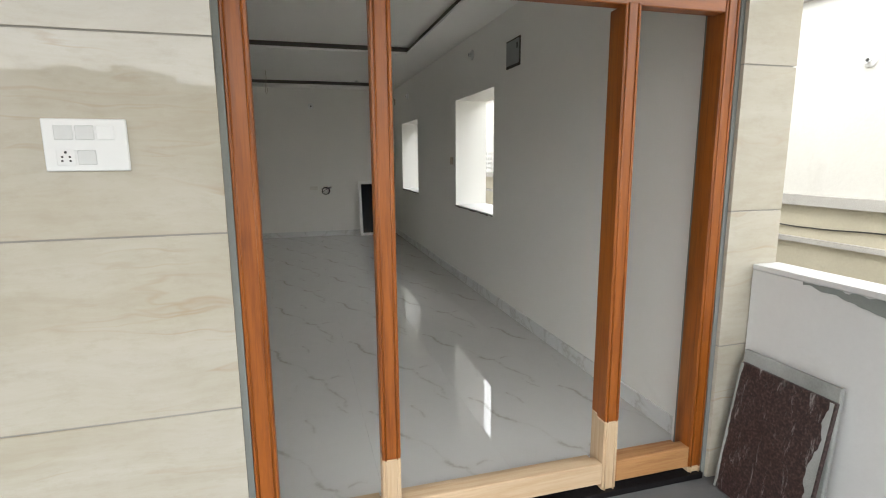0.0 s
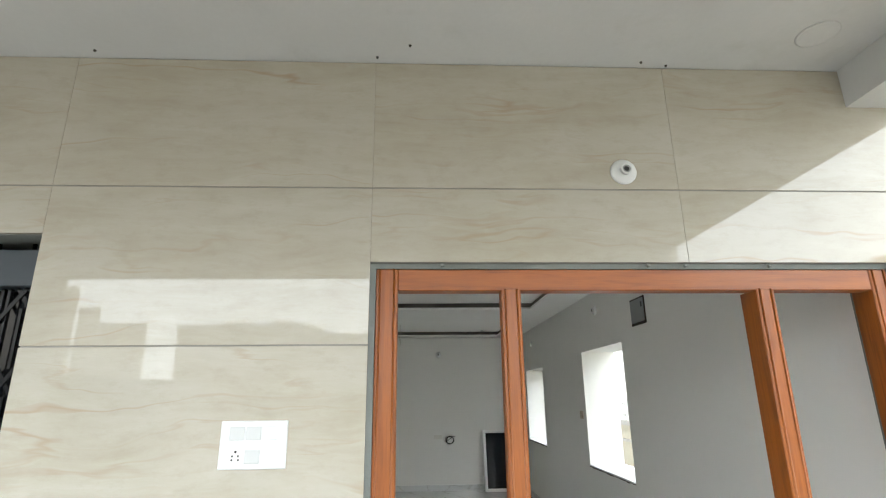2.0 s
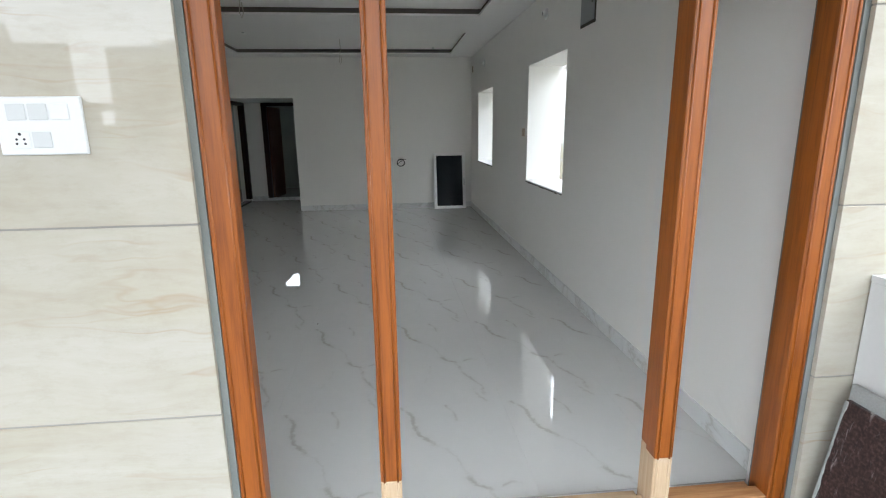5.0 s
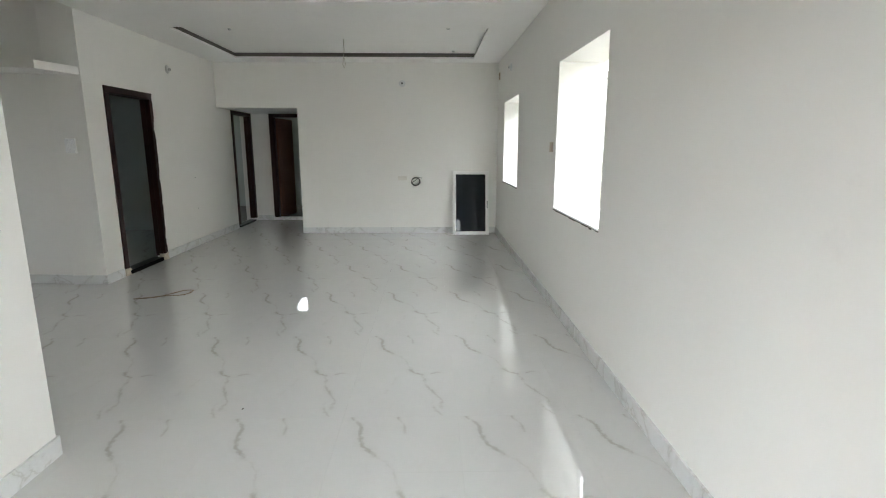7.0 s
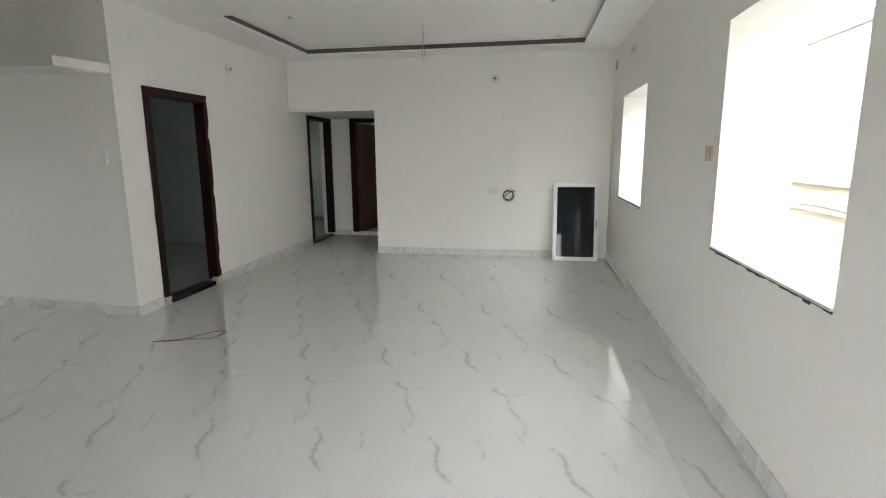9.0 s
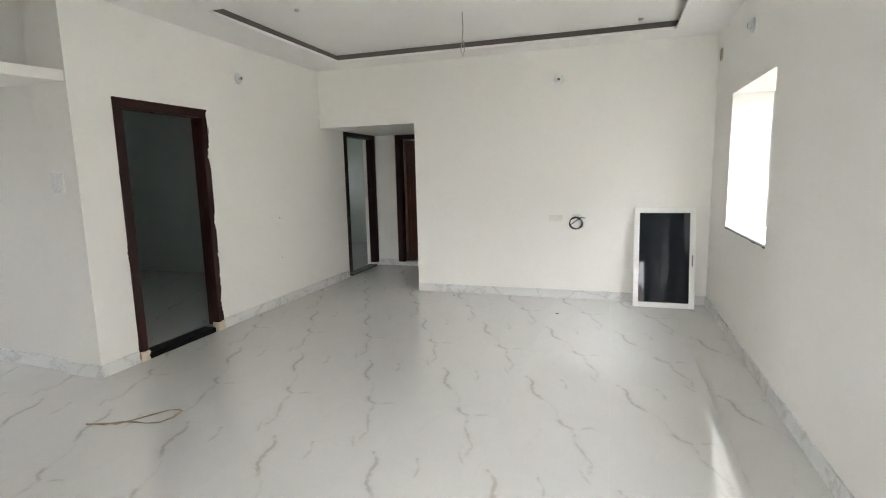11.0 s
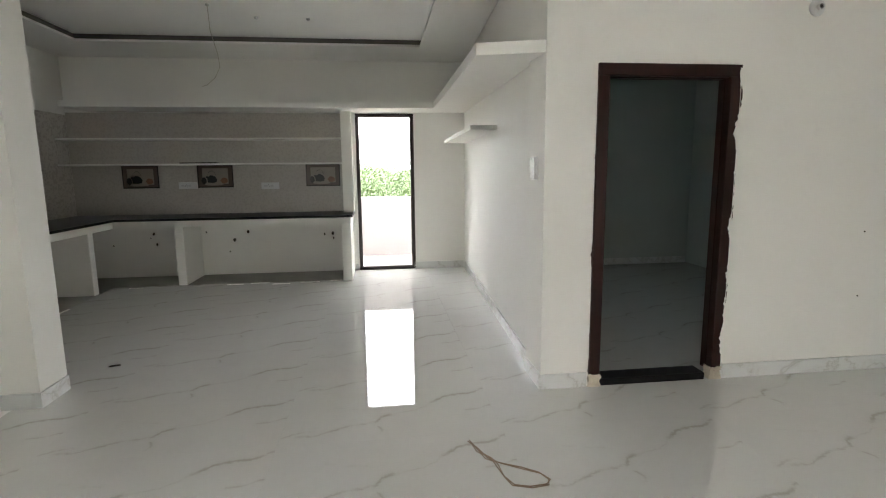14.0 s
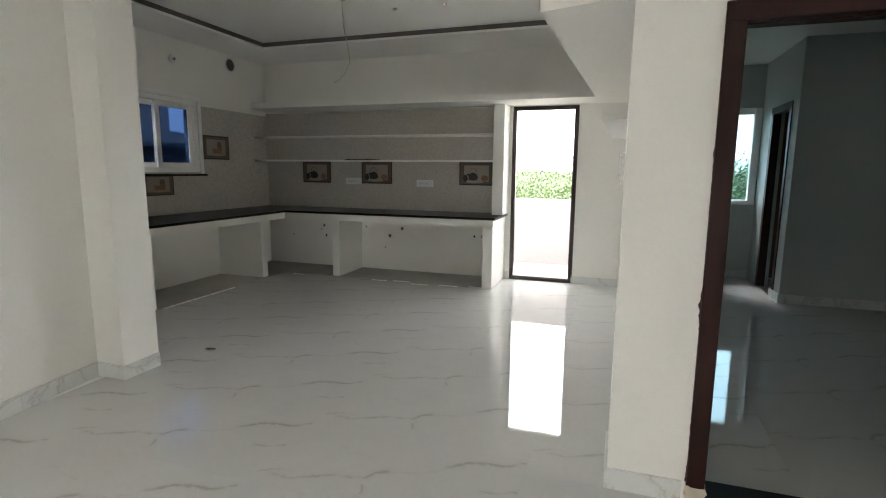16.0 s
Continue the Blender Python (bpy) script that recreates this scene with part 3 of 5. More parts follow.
tagged(solid("beam_porch_front", (-6.2, -0.088, -0.95, -0.70, 2.68, 3.089), PORCH_WHITE), "white painted porch front beam", "beam", kind="structure")
for x in (0.0, -5.15):
    tagged(solid("porch_column", (x, x + 0.24, -0.94, -0.70, -0.061, 2.679 if x < -1 else 2.904), PORCH_WHITE, bevel=0.006), "white painted square porch column", "column", kind="structure")
# added end wall, never in view; kept low to let side light in
tagged(solid("parapet_porch_end", (-6.4, -6.2, -0.95, 1.73, -0.3, 0.98), PORCH_WHITE), "unseen low wall added at the porch end, height set for side light", "parapet", kind="structure")
bm = bmesh.new()
box(bm, 0.10, 0.24, -0.69, 1.504, -0.061, 0.985, bevel=0.004)
par = tagged(part("parapet_porch", bm, PORCH_WHITE), "white porch parapet with weathered ledge", "parapet", kind="structure")
solid("coping", (0.098, 0.245, -0.69, 1.50, 0.986, 1.008), PORCH_WHITE, par, "weathered white coping")

# dark cement trowelled under the coping
bm = bmesh.new()
ys = [1.25 - 0.0125 * i for i in range(61)]
low = [0.982 - 0.012 - 0.075 * min(1, i / 34) ** 1.5 + 0.012 * noise.noise(Vector((i * 0.23, 1, 0))) for i in range(61)]
high = [0.984 - 0.02 * max(0, noise.noise(Vector((i * 0.31, 7, 0)))) for i in range(61)]
fr = [(bm.verts.new((0.0965, y, a)), bm.verts.new((0.0965, y, max(a + 0.004, b)))) for y, a, b in zip(ys, low, high)]
bk = [(bm.verts.new((0.1005, y, a - 0.002)), bm.verts.new((0.1005, y, max(a + 0.004, b)))) for y, a, b in zip(ys, low, high)]
for i in range(60):
    bm.faces.new((fr[i][0], fr[i + 1][0], fr[i + 1][1], fr[i][1]))
    bm.faces.new((bk[i][0], bk[i + 1][0], fr[i + 1][0], fr[i][0]))
bmesh.ops.recalc_face_normals(bm, faces=bm.faces)
part("cement_patch", bm, CEMENT, par, "dark grey trowelled cement patch")

# granite offcuts leaning on the parapet
for k, (yy, w, h, lean, mat, lab) in enumerate(((1.23, 0.44, 0.625, 9, OFFCUT, "dark red granite offcut smeared with cement, leaning on parapet"), (1.24, 0.45, 0.672, 4, SLURRY, "grey cement smeared stone slab behind granite offcut"))):
    bm = bmesh.new()
    t = 0.022
    box(bm, -t / 2, t / 2, -w / 2, w / 2, 0, h, bevel=0.003)
    for v in bm.verts:
        v.co.y += 0.012 * noise.noise(Vector((v.co.z * 3, v.co.y * 4, k)))
    x_foot = 0.075 - math.sin(radians(lean)) * h - 0.004 - 0.028 * (1 - k)
    bm.transform(Matrix.Translation((x_foot, yy, -0.058)) @ Matrix.Rotation(radians(lean), 4, "Y"))
    slab = tagged(part("stone_slab", bm, mat), lab, "stone slab", group="offcuts by the door")
    if k == 0:
        for y_edge, wide, s, seed in ((-w / 2 + 0.002, 0.034, 1, 1), (w / 2 - 0.002, 0.010, -1, 5)):
            bm = bmesh.new()
            steps = [h * (0.004 + 0.992 * i / 40) for i in range(41)]
            inner = [y_edge + s * wide * (0.75 + 0.9 * noise.noise(Vector((z * 7, seed, 0.3))) + 0.35 * noise.noise(Vector((z * 31, seed, 2.0)))) for z in steps]
            front = [bm.verts.new((-t / 2 - 0.003, y, z)) for y, z in zip(inner, steps)]
            side = [bm.verts.new((-t / 2 - 0.003, y_edge, z)) for z in steps]
            rear = [bm.verts.new((-t / 2 + 0.001, y + s * 0.003, z)) for y, z in zip(inner, steps)]
            for i in range(40):
                bm.faces.new((side[i], front[i], front[i + 1], side[i + 1]))
                bm.faces.new((front[i], rear[i], rear[i + 1], front[i + 1]))
            bmesh.ops.recalc_face_normals(bm, faces=bm.faces)
            bm.transform(Matrix.Translation((x_foot, yy, -0.058)) @ Matrix.Rotation(radians(lean), 4, "Y"))
            part("cement_smear", bm, SLURRY, slab, "dried pale cement smear")


def bulb_holder(place, turn, label, group=""):
    """A round batten holder with a short socket."""
    t = thing("lamp_holder", label, "lamp holder", place, group)
    mm = Matrix.Translation(place) @ turn
    bm = bmesh.new()
    lathe(bm, [(0.055, 0.0), (0.055, 0.006), (0.049, 0.014), (0.030, 0.019), (0.024, 0.02)], mm)
    part("base", bm, WHITE_PLASTIC, t)
    bm = bmesh.new()
    lathe(bm, [(0.021, 0.018), (0.021, 0.034), (0.024, 0.036), (0.024, 0.042), (0.018, 0.042), (0.0175, 0.02)], mm)
    cup = part("socket", bm, WHITE_PLASTIC, t)
    bm = bmesh.new()
    lathe(bm, [(0.017, 0.0205), (0.017, 0.040), (0.012, 0.0405), (0.011, 0.028)], mm, 12)
    part("contact", bm, GREY_METAL, cup, "dull metal contact ring")
    bm = bmesh.new()
    lathe(bm, [(0.0105, 0.03), (0.0105, 0.0385)], mm, 12)
    part("hole", bm, BLACK, cup, "dark socket hole")
    for a in (0.6, 3.7):
        bm = bmesh.new()
        lathe(bm, [(0.003, 0.013), (0.003, 0.0155)], mm @ Matrix.Translation((0.040 * math.cos(a), 0.040 * math.sin(a), 0)), 8)
        part("screw", bm, BLACK, t)
    return t


OUT = Matrix.Rotation(radians(90), 4, "X")          # faces -y
bulb_holder((-1.118, FY, 2.585), OUT, "white round lamp holder without bulb on tiled wall")


def switch_plate(place, w, h, layout, label, turn=0.0):
    """A modular switch plate: layout rows of s (switch), o (socket), b (blank)."""
    t = thing("switch_plate", label, "switch plate", place)
    mm = Matrix.Translation(place) @ Matrix.Rotation(radians(turn), 4, "Z")

    def put(name, mat, x0, x1, y0, y1, z0, z1, bevel=0.0, lab=""):
        bm = bmesh.new()
        box(bm, x0, x1, y0, y1, z0, z1, bevel=bevel)
        bm.transform(mm)
        return part(name, bm, mat, t, lab)
    put("plate", WHITE_PLASTIC, -w / 2, w / 2, -0.012, 0.0, -h / 2, h / 2, 0.003)
    rows = layout.split("/")
    for j, row in enumerate(rows):
        cw = w * 0.74 / max(len(r) for r in rows)
        for i, c in enumerate(row):
            cx, cz = -w * 0.37 + cw * (i + 0.5), (h * 0.5 - h * (j + 0.55) / (len(rows) + 0.1))
            if c in "sS":
                put("switch", WHITE_PLASTIC if c == "S" else GREY_PLASTIC, cx - cw * 0.45, cx + cw * 0.45, -0.0155, -0.0125, cz - h * 0.14, cz + h * 0.14, 0.0015)
            elif c == "o":
                outlet = put("socket", WHITE_PLASTIC, cx - cw * 0.45, cx + cw * 0.45, -0.0145, -0.0125, cz - h * 0.15, cz + h * 0.15, 0.001)
                bm = bmesh.new()
                for dx, dz, r in ((0, 0.016, 0.0042), (-0.010, 0.002, 0.0034), (0.010, 0.002, 0.0034), (-0.011, -0.010, 0.0034), (0.011, -0.010, 0.0034)):
                    lathe(bm, [(r, 0.0), (r, 0.0008)], Matrix.Translation((cx + dx, -0.0150, cz + dz)) @ OUT, 10)
                bm.transform(mm)
                part("pin_holes", bm, BLACK, outlet, "black pin holes")
    return t


switch_plate((-2.53, FY, 1.547), 0.228, 0.158, "ssS/os", "white six way switch and socket plate on tiled wall")

# collapsible gate
gate = thing("collapsible_gate", "black painted steel collapsible gate, closed across the doorway", "gate", (-4.0, 1.65, -0.06))
gx = [-3.445 - 0.137 * i for i in range(9)]
for x in gx:
    bm = bmesh.new()
    for d in (-0.013, 0.013):
        box(bm, x + d - 0.006, x + d + 0.006, 1.645, 1.665, -0.04, 2.125, bevel=0.0015)
    part("picket", bm, BLACK_METAL, gate)
zc = [0.11 + 0.3315 * k for k in range(7)]
for x in gx[:-1]:
    for z in zc:
        for s in (-1, 1):
            bm = bmesh.new()
            run = math.hypot(0.137, 0.20) / 2 + 0.010
            box(bm, -run, run, -0.002, 0.002, -0.008, 0.008)
            bm.transform(Matrix.Translation((x - 0.0685, 1.639 - 0.0025 * s, z)) @ Matrix.Rotation(math.atan2(0.20, -0.137) * s, 4, "Y"))
            part("lattice_bar", bm, BLACK_METAL, gate)
        solid("link_bar", (x - 0.0745, x - 0.0625, 1.648, 1.656, z + 0.05, z + 0.28), BLACK_METAL, gate)
tagged(solid("gate_channel", (-4.6, -3.392, 1.60, 1.70, 2.126, 2.274), BLUE_STEEL, bevel=0.004), "blue grey steel channel above the gate", "gate channel")
bm = bmesh.new()
rw = random.Random(3)
pts = [(-3.915, 1.632, 1.42), (-3.90, 1.628, 1.36), (-3.915, 1.626, 1.30), (-3.895, 1.626, 1.23), (-3.885, 1.628, 1.12), (-3.88, 1.63, 1.05)]
tube(bm, pts, 0.005, 6)
tagged(part("tied_string", bm, WIRE_PALE), "pale string tied to the gate bars", "string")
tagged(solid("shutter_panel", (-4.6, -3.392, 1.705, 1.725, -0.05, 2.30), SHUTTER), "grey glossy steel panel behind the gate", "steel panel")
# dim stair lobby behind the gate
tagged(solid("wall_lobby_back", (-4.83, -3.18, 2.9, 2.99, -0.3, 3.3), CEMENT), "bare grey lobby wall behind the gate", "wall", kind="structure")
tagged(solid("wall_lobby_side", (-4.89, -4.84, 1.73, 3.19, -0.3, 3.3), CEMENT), "bare grey lobby side wall", "wall", kind="structure")
tagged(solid("ceiling_lobby", (-4.83, -3.18, 1.73, 2.9, 2.7, 2.8), CEMENT), "bare grey lobby ceiling", "ceiling", kind="structure")

# small downlight ring left in the soffit
bm = bmesh.new()
lathe(bm, [(0.078, 0.001), (0.078, -0.004), (0.070, -0.007), (0.066, -0.005), (0.03, -0.005)], Matrix.Translation((-0.36, 1.27, 3.0895)), 28)
tagged(part("ceiling_ring", bm, PORCH_WHITE), "white round cover plate on the porch soffit", "cover plate")
bm = bmesh.new()
for x, y in ((-2.0, 1.39), (-2.14, 1.47), (-3.3, 1.46), (-1.0, 1.47), (-0.88, 1.49)):
    lathe(bm, [(0.006, 0), (0.005, -0.006)], Matrix.Translation((x, y, 3.0899)), 8)
tagged(part("soffit_nails", bm, DIRT), "small dark nail stubs in the soffit", "nails", kind="stuff")

# cement dabs along the top of the opening
bm = bmesh.new()
for x in (-1.87, -0.91, -0.57, -0.06, -1.06):
    bmesh.ops.create_icosphere(bm, subdivisions=1, radius=0.011, matrix=Matrix.Translation((x, FY + 0.004, 2.189)))
tagged(part("mortar_dabs", bm, CEMENT), "small grey mortar dabs along the frame head", "mortar", kind="stuff")

# neighbour across a narrow gap
NX = 2.4
nb = thing("neighbour_house", "weathered white neighbour wall with beige ledges and vent grille", "house", (NX, 5, -3.5))
solid("wall", (NX, NX + 3.0, -3.0, 16.0, 1.16, 2.80), NEIGHBOUR, nb)
solid("roof_band", (NX - 0.05, NX + 3.0, -3.05, 16.0, 2.801, 2.92), GREY_BAND, nb, "grey cement roof edge")
solid("ledge", (NX - 0.05, NX + 3.0, -3.05, 16.0, 1.07, 1.159), GREY_BAND, nb, "stained grey cement ledge")
solid("lower_wall", (NX, NX + 3.0, -3.0, 16.0, -3.5, 1.069), BEIGE_BAND, nb, "dirty beige lower wall")
solid("ledge", (NX - 0.035, NX, -3.05, 16.0, 0.74, 0.785), GREY_BAND, nb)
bm = bmesh.new()
cells(bm, [10.70 + 0.055 * i for i in range(12)], [1.18 + 0.055 * i for i in range(9)], lambda i, j: not (i % 2 and j % 2), NX - 0.02, NX + 0.0, "x")
part("vent_grille", bm, PORCH_WHITE, nb)
solid("vent_dark", (NX - 0.004, NX - 0.001, 10.71, 11.29, 1.2, 1.6), BLACK, nb, "dark vent holes")
bm = bmesh.new()
tube(bm, [(NX - 0.01, 2.0 + 0.3 * k, 0.90 + 0.012 * math.sin(k * 1.3) - 0.004 * k) for k in range(34)], 0.006, 6)
part("wall_cable", bm, BLACK, nb, "thin black cable along the wall")
bulb_holder((NX, 2.75, 2.22), Matrix.Rotation(radians(-90), 4, "Y"), "white lamp holder on neighbour wall")

# ground and distance
tagged(solid("ground", (-600, 600, -600, 600, -4.2, -3.6), GROUND), "dusty ground far below", "ground", kind="structure")
rb = random.Random(11)
sky_line = ((-37.0, -24, 12.0, 4.0), (-19.4, -16, 9.6, 5.75), (-14.1, -16, 0.8, 4.98), (-12.8, -16, 1.7, 4.38), (-11.4, -17.5, 2.4, 0.7), (-8.2, -16, 5.3, 4.28), (-4.6, -16.12, 2.3, 3.98), (-0.6, -14, 5.2, 3.62), (8.5, -15, 9.0, 3.3), (19.0, -16, 9.0, 3.0))
for bx, by, bw, top in sky_line:
    house = thing("apartment_house", "plain plastered house across the street", "house", (bx, by, -3.6), group="houses across the street")
    fan = 0.205 * (bx + 2.0)               # sides skewed so the sky gaps mirrored in the facade stay open
    plan = [(bx - bw / 2, by), (bx - bw / 2 + fan, by - 4), (bx + bw / 2 + fan, by - 4), (bx + bw / 2, by)]
    bm = bmesh.new()
    prism(bm, plan, -3.6, top - 0.201)
    part("wall", bm, FAR_WALL, house)
    bm = bmesh.new()
    prism(bm, [(x, y + 0.05) for x, y in plan], top - 0.2, top)
    part("roof_edge", bm, GREY_BAND, house)
    if bw > 5:
        for off, wide, high in ((-0.2, 0.75, 0.22), (0.13, 0.65, 0.26), (0.33, 0.3, 0.12)):
            solid("roof_tank", (bx + bw * off, bx + bw * off + wide, by - 1.4, by - 0.2, top + 0.001, top + high), FAR_WALL, house)
    for i in range(int(bw // 2.2)):
        for z in (-2.2, 0.9):
            if z + 1.3 < top:
                xx = bx - bw / 2 + 1.1 + i * 2.2
                solid("window", (xx - 0.5, xx + 0.5, by, by + 0.04, z, z + 1.2), FAR_DARK, house)


def tree(x, y, top, r, seed):
    rt = random.Random(seed)
    t = thing("tree", "leafy green tree beyond the balcony", "tree", (x, y, -3.6), group="trees beyond the balcony")
    bm = bmesh.new()
    base = Vector((x, y, -3.7))
    fork = Vector((x + rt.uniform(-.3, .3), y + rt.uniform(-.3, .3), top - r * 1.7))
    tube(bm, [base, (base + fork) / 2 + Vector((0.1, 0.05, 0)), fork], [0.28, 0.22, 0.17], 9)
    tips = []
    for k in range(9):
        a, el = k * 2.4 + rt.random(), rt.uniform(0.25, 1.2)
        tip = fork + Vector((math.cos(a) * math.cos(el), math.sin(a) * math.cos(el), math.sin(el) * 1.15)) * r * rt.uniform(0.7, 1.05)
        tube(bm, [fork, fork.lerp(tip, 0.5) + Vector((0, 0, -0.15)), tip], [0.13, 0.08, 0.03], 6)
        tips.append(tip)
    part("trunk", bm, BARK, t)
    vs, fs = [], []
    for tip in tips:
        cr = r * rt.uniform(0.46, 0.68)
        for _ in range(4600):
            d = Vector((rt.gauss(0, 1), rt.gauss(0, 1), rt.gauss(0, 0.75)))
            p = tip + d.normalized() * cr * rt.random() ** 0.4
            n = Vector((rt.gauss(0, 1), rt.gauss(0, 1), rt.gauss(0.6, 1))).normalized()
            u = n.orthogonal().normalized()
            w = n.cross(u)
            s = rt.uniform(0.05, 0.115)
            i0 = len(vs)
            vs += [(p + u * s) * U, (p + w * s * 0.45) * U, (p - u * s) * U, (p - w * s * 0.45) * U]
            fs.append((i0, i0 + 1, i0 + 2, i0 + 3))
    me = bpy.data.meshes.new("crown")
    me.from_pydata(vs, [], fs)
    me.materials.append(LEAF)
    ob = new("crown", me)
    ob.parent = t
    ob.matrix_parent_inverse = t.matrix_world.inverted()
    return t


for i, (x, y, top, r) in enumerate(((-21, 3.2, 3.0, 3.0), (-24, 7.6, 3.5, 3.4), (-20, 10.6, 2.9, 2.8), (-27, -0.5, 3.7, 3.6), (-32, 4.8, 4.4, 3.8), (-19, 6.2, 2.2, 2.3), (-30, 12, 4.0, 3.8), (-23, 13.6, 3.2, 3.0), (-17, 9.0, 2.5, 2.4), (-26, 17, 3.6, 3.4))):
    tree(-2 + (x + 2) * 1.8, 6 + (y - 6) * 1.8, 1.45 + (top - 1.45) * 1.8, r * 1.8, 40 + i)
bm = bmesh.new()
rg = random.Random(77)
for k in range(60):
    a = k / 60 * math.tau
    d = rg.uniform(150, 190)
    if abs(math.sin(a)) < 0.98:
        bmesh.ops.create_icosphere(bm, subdivisions=2, radius=rg.uniform(9, 14), matrix=Matrix.Translation((d * math.cos(a), d * math.sin(a), -6)) @ Matrix.Diagonal((1.5, 1.5, rg.uniform(0.6, 1.0), 1)))
for v in bm.verts:
    v.co += Vector((0, 0, 1.6)) * noise.noise(v.co * 0.22)
tagged(part("backdrop_woods", bm, LEAF), "far green woods on the horizon", "woods", kind="stuff")

# ---- openings: frames ----


def door_frame_x(name, label, x0, x1, y0, y1, z1, face, material, ragged=False, seed=0):
    """A frame in a wall that stands across x: two jambs and a head, with ragged edges where plaster was hacked off."""
    t = thing(name, label, "door frame", ((x0 + x1) / 2, (y0 + y1) / 2, 0))
    for nm, a0, a1, c0, c1 in (("jamb", y0, y0 + face, 0.06, z1 - face), ("jamb", y1 - face, y1, 0.06, z1 - face), ("head", y0, y1, z1 - face, z1)):
        bm = bmesh.new()
        box(bm, x0, x1, a0, a1, c0, c1, bevel=0.003)
        s = 0.006
        if nm == "jamb":
            b0, b1 = (a1 - 0.001, a1 + s) if a0 == y0 else (a0 - s, a0 + 0.001)
            box(bm, x0, (x0 + x1) / 2, b0, b1, c0, c1)
        else:
            box(bm, x0, (x0 + x1) / 2, a0 + face, a1 - face, c0 - s, c0 + 0.001)
        part(nm, bm, material, t)
    return t


doorA = door_frame_x("door_frame", "dark red wooden door frame with no door, chipped plaster around", -4.745, -4.628, DA[0], DA[1], 2.12, 0.075, MAHOGANY)
door_frame_x("door_frame", "dark wooden door frame in the corridor wall", -4.745, -4.628, CD[0], CD[1], 2.115, 0.075, MAHOGANY)
tagged(solid("threshold", (-4.77, -4.634, DA[0] + 0.04, DA[1] - 0.12, -0.008, 0.048), GRANITE), "black granite threshold", "threshold", kind="structure")
tagged(solid("threshold", (-4.77, -4.634, CD[0] + 0.07, CD[1] - 0.07, -0.008, 0.03), GRANITE), "black granite threshold", "threshold", kind="structure")

# broken plaster along the frames
rp = random.Random(5)


def plaster_chips(name, y, x, z0, z1, side, n, material, amp):
    bm = bmesh.new()
    zs = [z0 + (z1 - z0) * i / n for i in range(n + 1)]
    seed = rp.uniform(0, 50)
    ws = [amp * (0.12 + max(0.0, 1.5 * noise.noise(Vector((z * 5, seed, 0))) + 0.7 * noise.noise(Vector((z * 38, seed, 4))) + 0.2 * rp.random() - 0.1)) for z in zs]
    for i in range(n):
        a, b = ws[i], ws[i + 1]
        vs = [bm.verts.new(p) for p in ((x, y, zs[i]), (x, y + side * a, zs[i]), (x, y + side * b, zs[i + 1]), (x, y, zs[i + 1]),
                                       (x - 0.02, y, zs[i]), (x - 0.02, y + side * a, zs[i]), (x - 0.02, y + side * b, zs[i + 1]), (x - 0.02, y, zs[i + 1]))]
        for f in ((0, 1, 2, 3), (4, 7, 6, 5), (0, 4, 5, 1), (1, 5, 6, 2), (2, 6, 7, 3), (3, 7, 4, 0)):
            bm.faces.new([vs[k] for k in f])
    return tagged(part(name, bm, material), "ragged broken paint edge along the door frame", "paint edge", kind="structure")


plaster_chips("trim_paint_edge", DA[1] - 0.004, -4.6255, 0.08, 2.10, -1, 170, WALL, 0.024)
plaster_chips("trim_mahogany_smear", DA[1], -4.642, 0.1, 2.10, 1, 170, MAHOGANY, 0.017)
plaster_chips("trim_mahogany_smear", DA[0] + 0.003, -4.640, 0.1, 2.10, -1, 170, MAHOGANY, 0.009)
for y in (DA[0] + 0.03, DA[1] - 0.05):
    bm = bmesh.new()
    box(bm, -4.70, -4.622, y - 0.035, y + 0.045, -0.004, 0.085)
    bmesh.ops.subdivide_edges(bm, edges=bm.edges, cuts=3, use_grid_fill=True)
    for v in bm.verts:
        v.co += Vector((1, 1, 1)) * 0.014 * noise.noise(v.co * 40)
        v.co.z = max(v.co.z, -0.004)
    tagged(part("plaster_stub", bm, PATCH), "crumbled plaster at the foot of the door frame", "plaster")

# corridor end door: frame and brown leaf standing ajar
t = thing("door_frame", "dark wooden door frame at the corridor end", "door frame", (-3.8, 11.7, 0))
for nm, d in (("jamb", (-4.30, -4.20, 11.645, 11.76, 0.06, 2.03)), ("jamb", (-3.37, -3.27, 11.645, 11.76, 0.06, 2.03)), ("head", (-4.30, -3.27, 11.645, 11.76, 2.03, 2.105))):
    solid(nm, d, MAHOGANY, t, bevel=0.003)
leaf = thing("door_leaf", "brown veneered door leaf standing half open", "door", (-4.19, 11.77, 0.03))
bm = bmesh.new()
box(bm, 0, 0.80, 0, 0.035, 0.03, 2.02, bevel=0.003)
for z0, z1 in ((0.2, 0.9), (1.05, 1.85)):
    box(bm, 0.12, 0.68, -0.006, 0.0, z0, z1, bevel=0.003)
bm.transform(Matrix.Translation((-4.18, 11.80, 0)) @ Matrix.Rotation(radians(84), 4, "Z"))
part("panel", bm, BROWN_DOOR, leaf)
tagged(solid("threshold", (-4.3, -3.27, 11.645, 11.8, -0.008, 0.055), SKIRT), "pale raised threshold", "threshold", kind="structure")

# hall windows: white frames without sashes, dark bedded sills


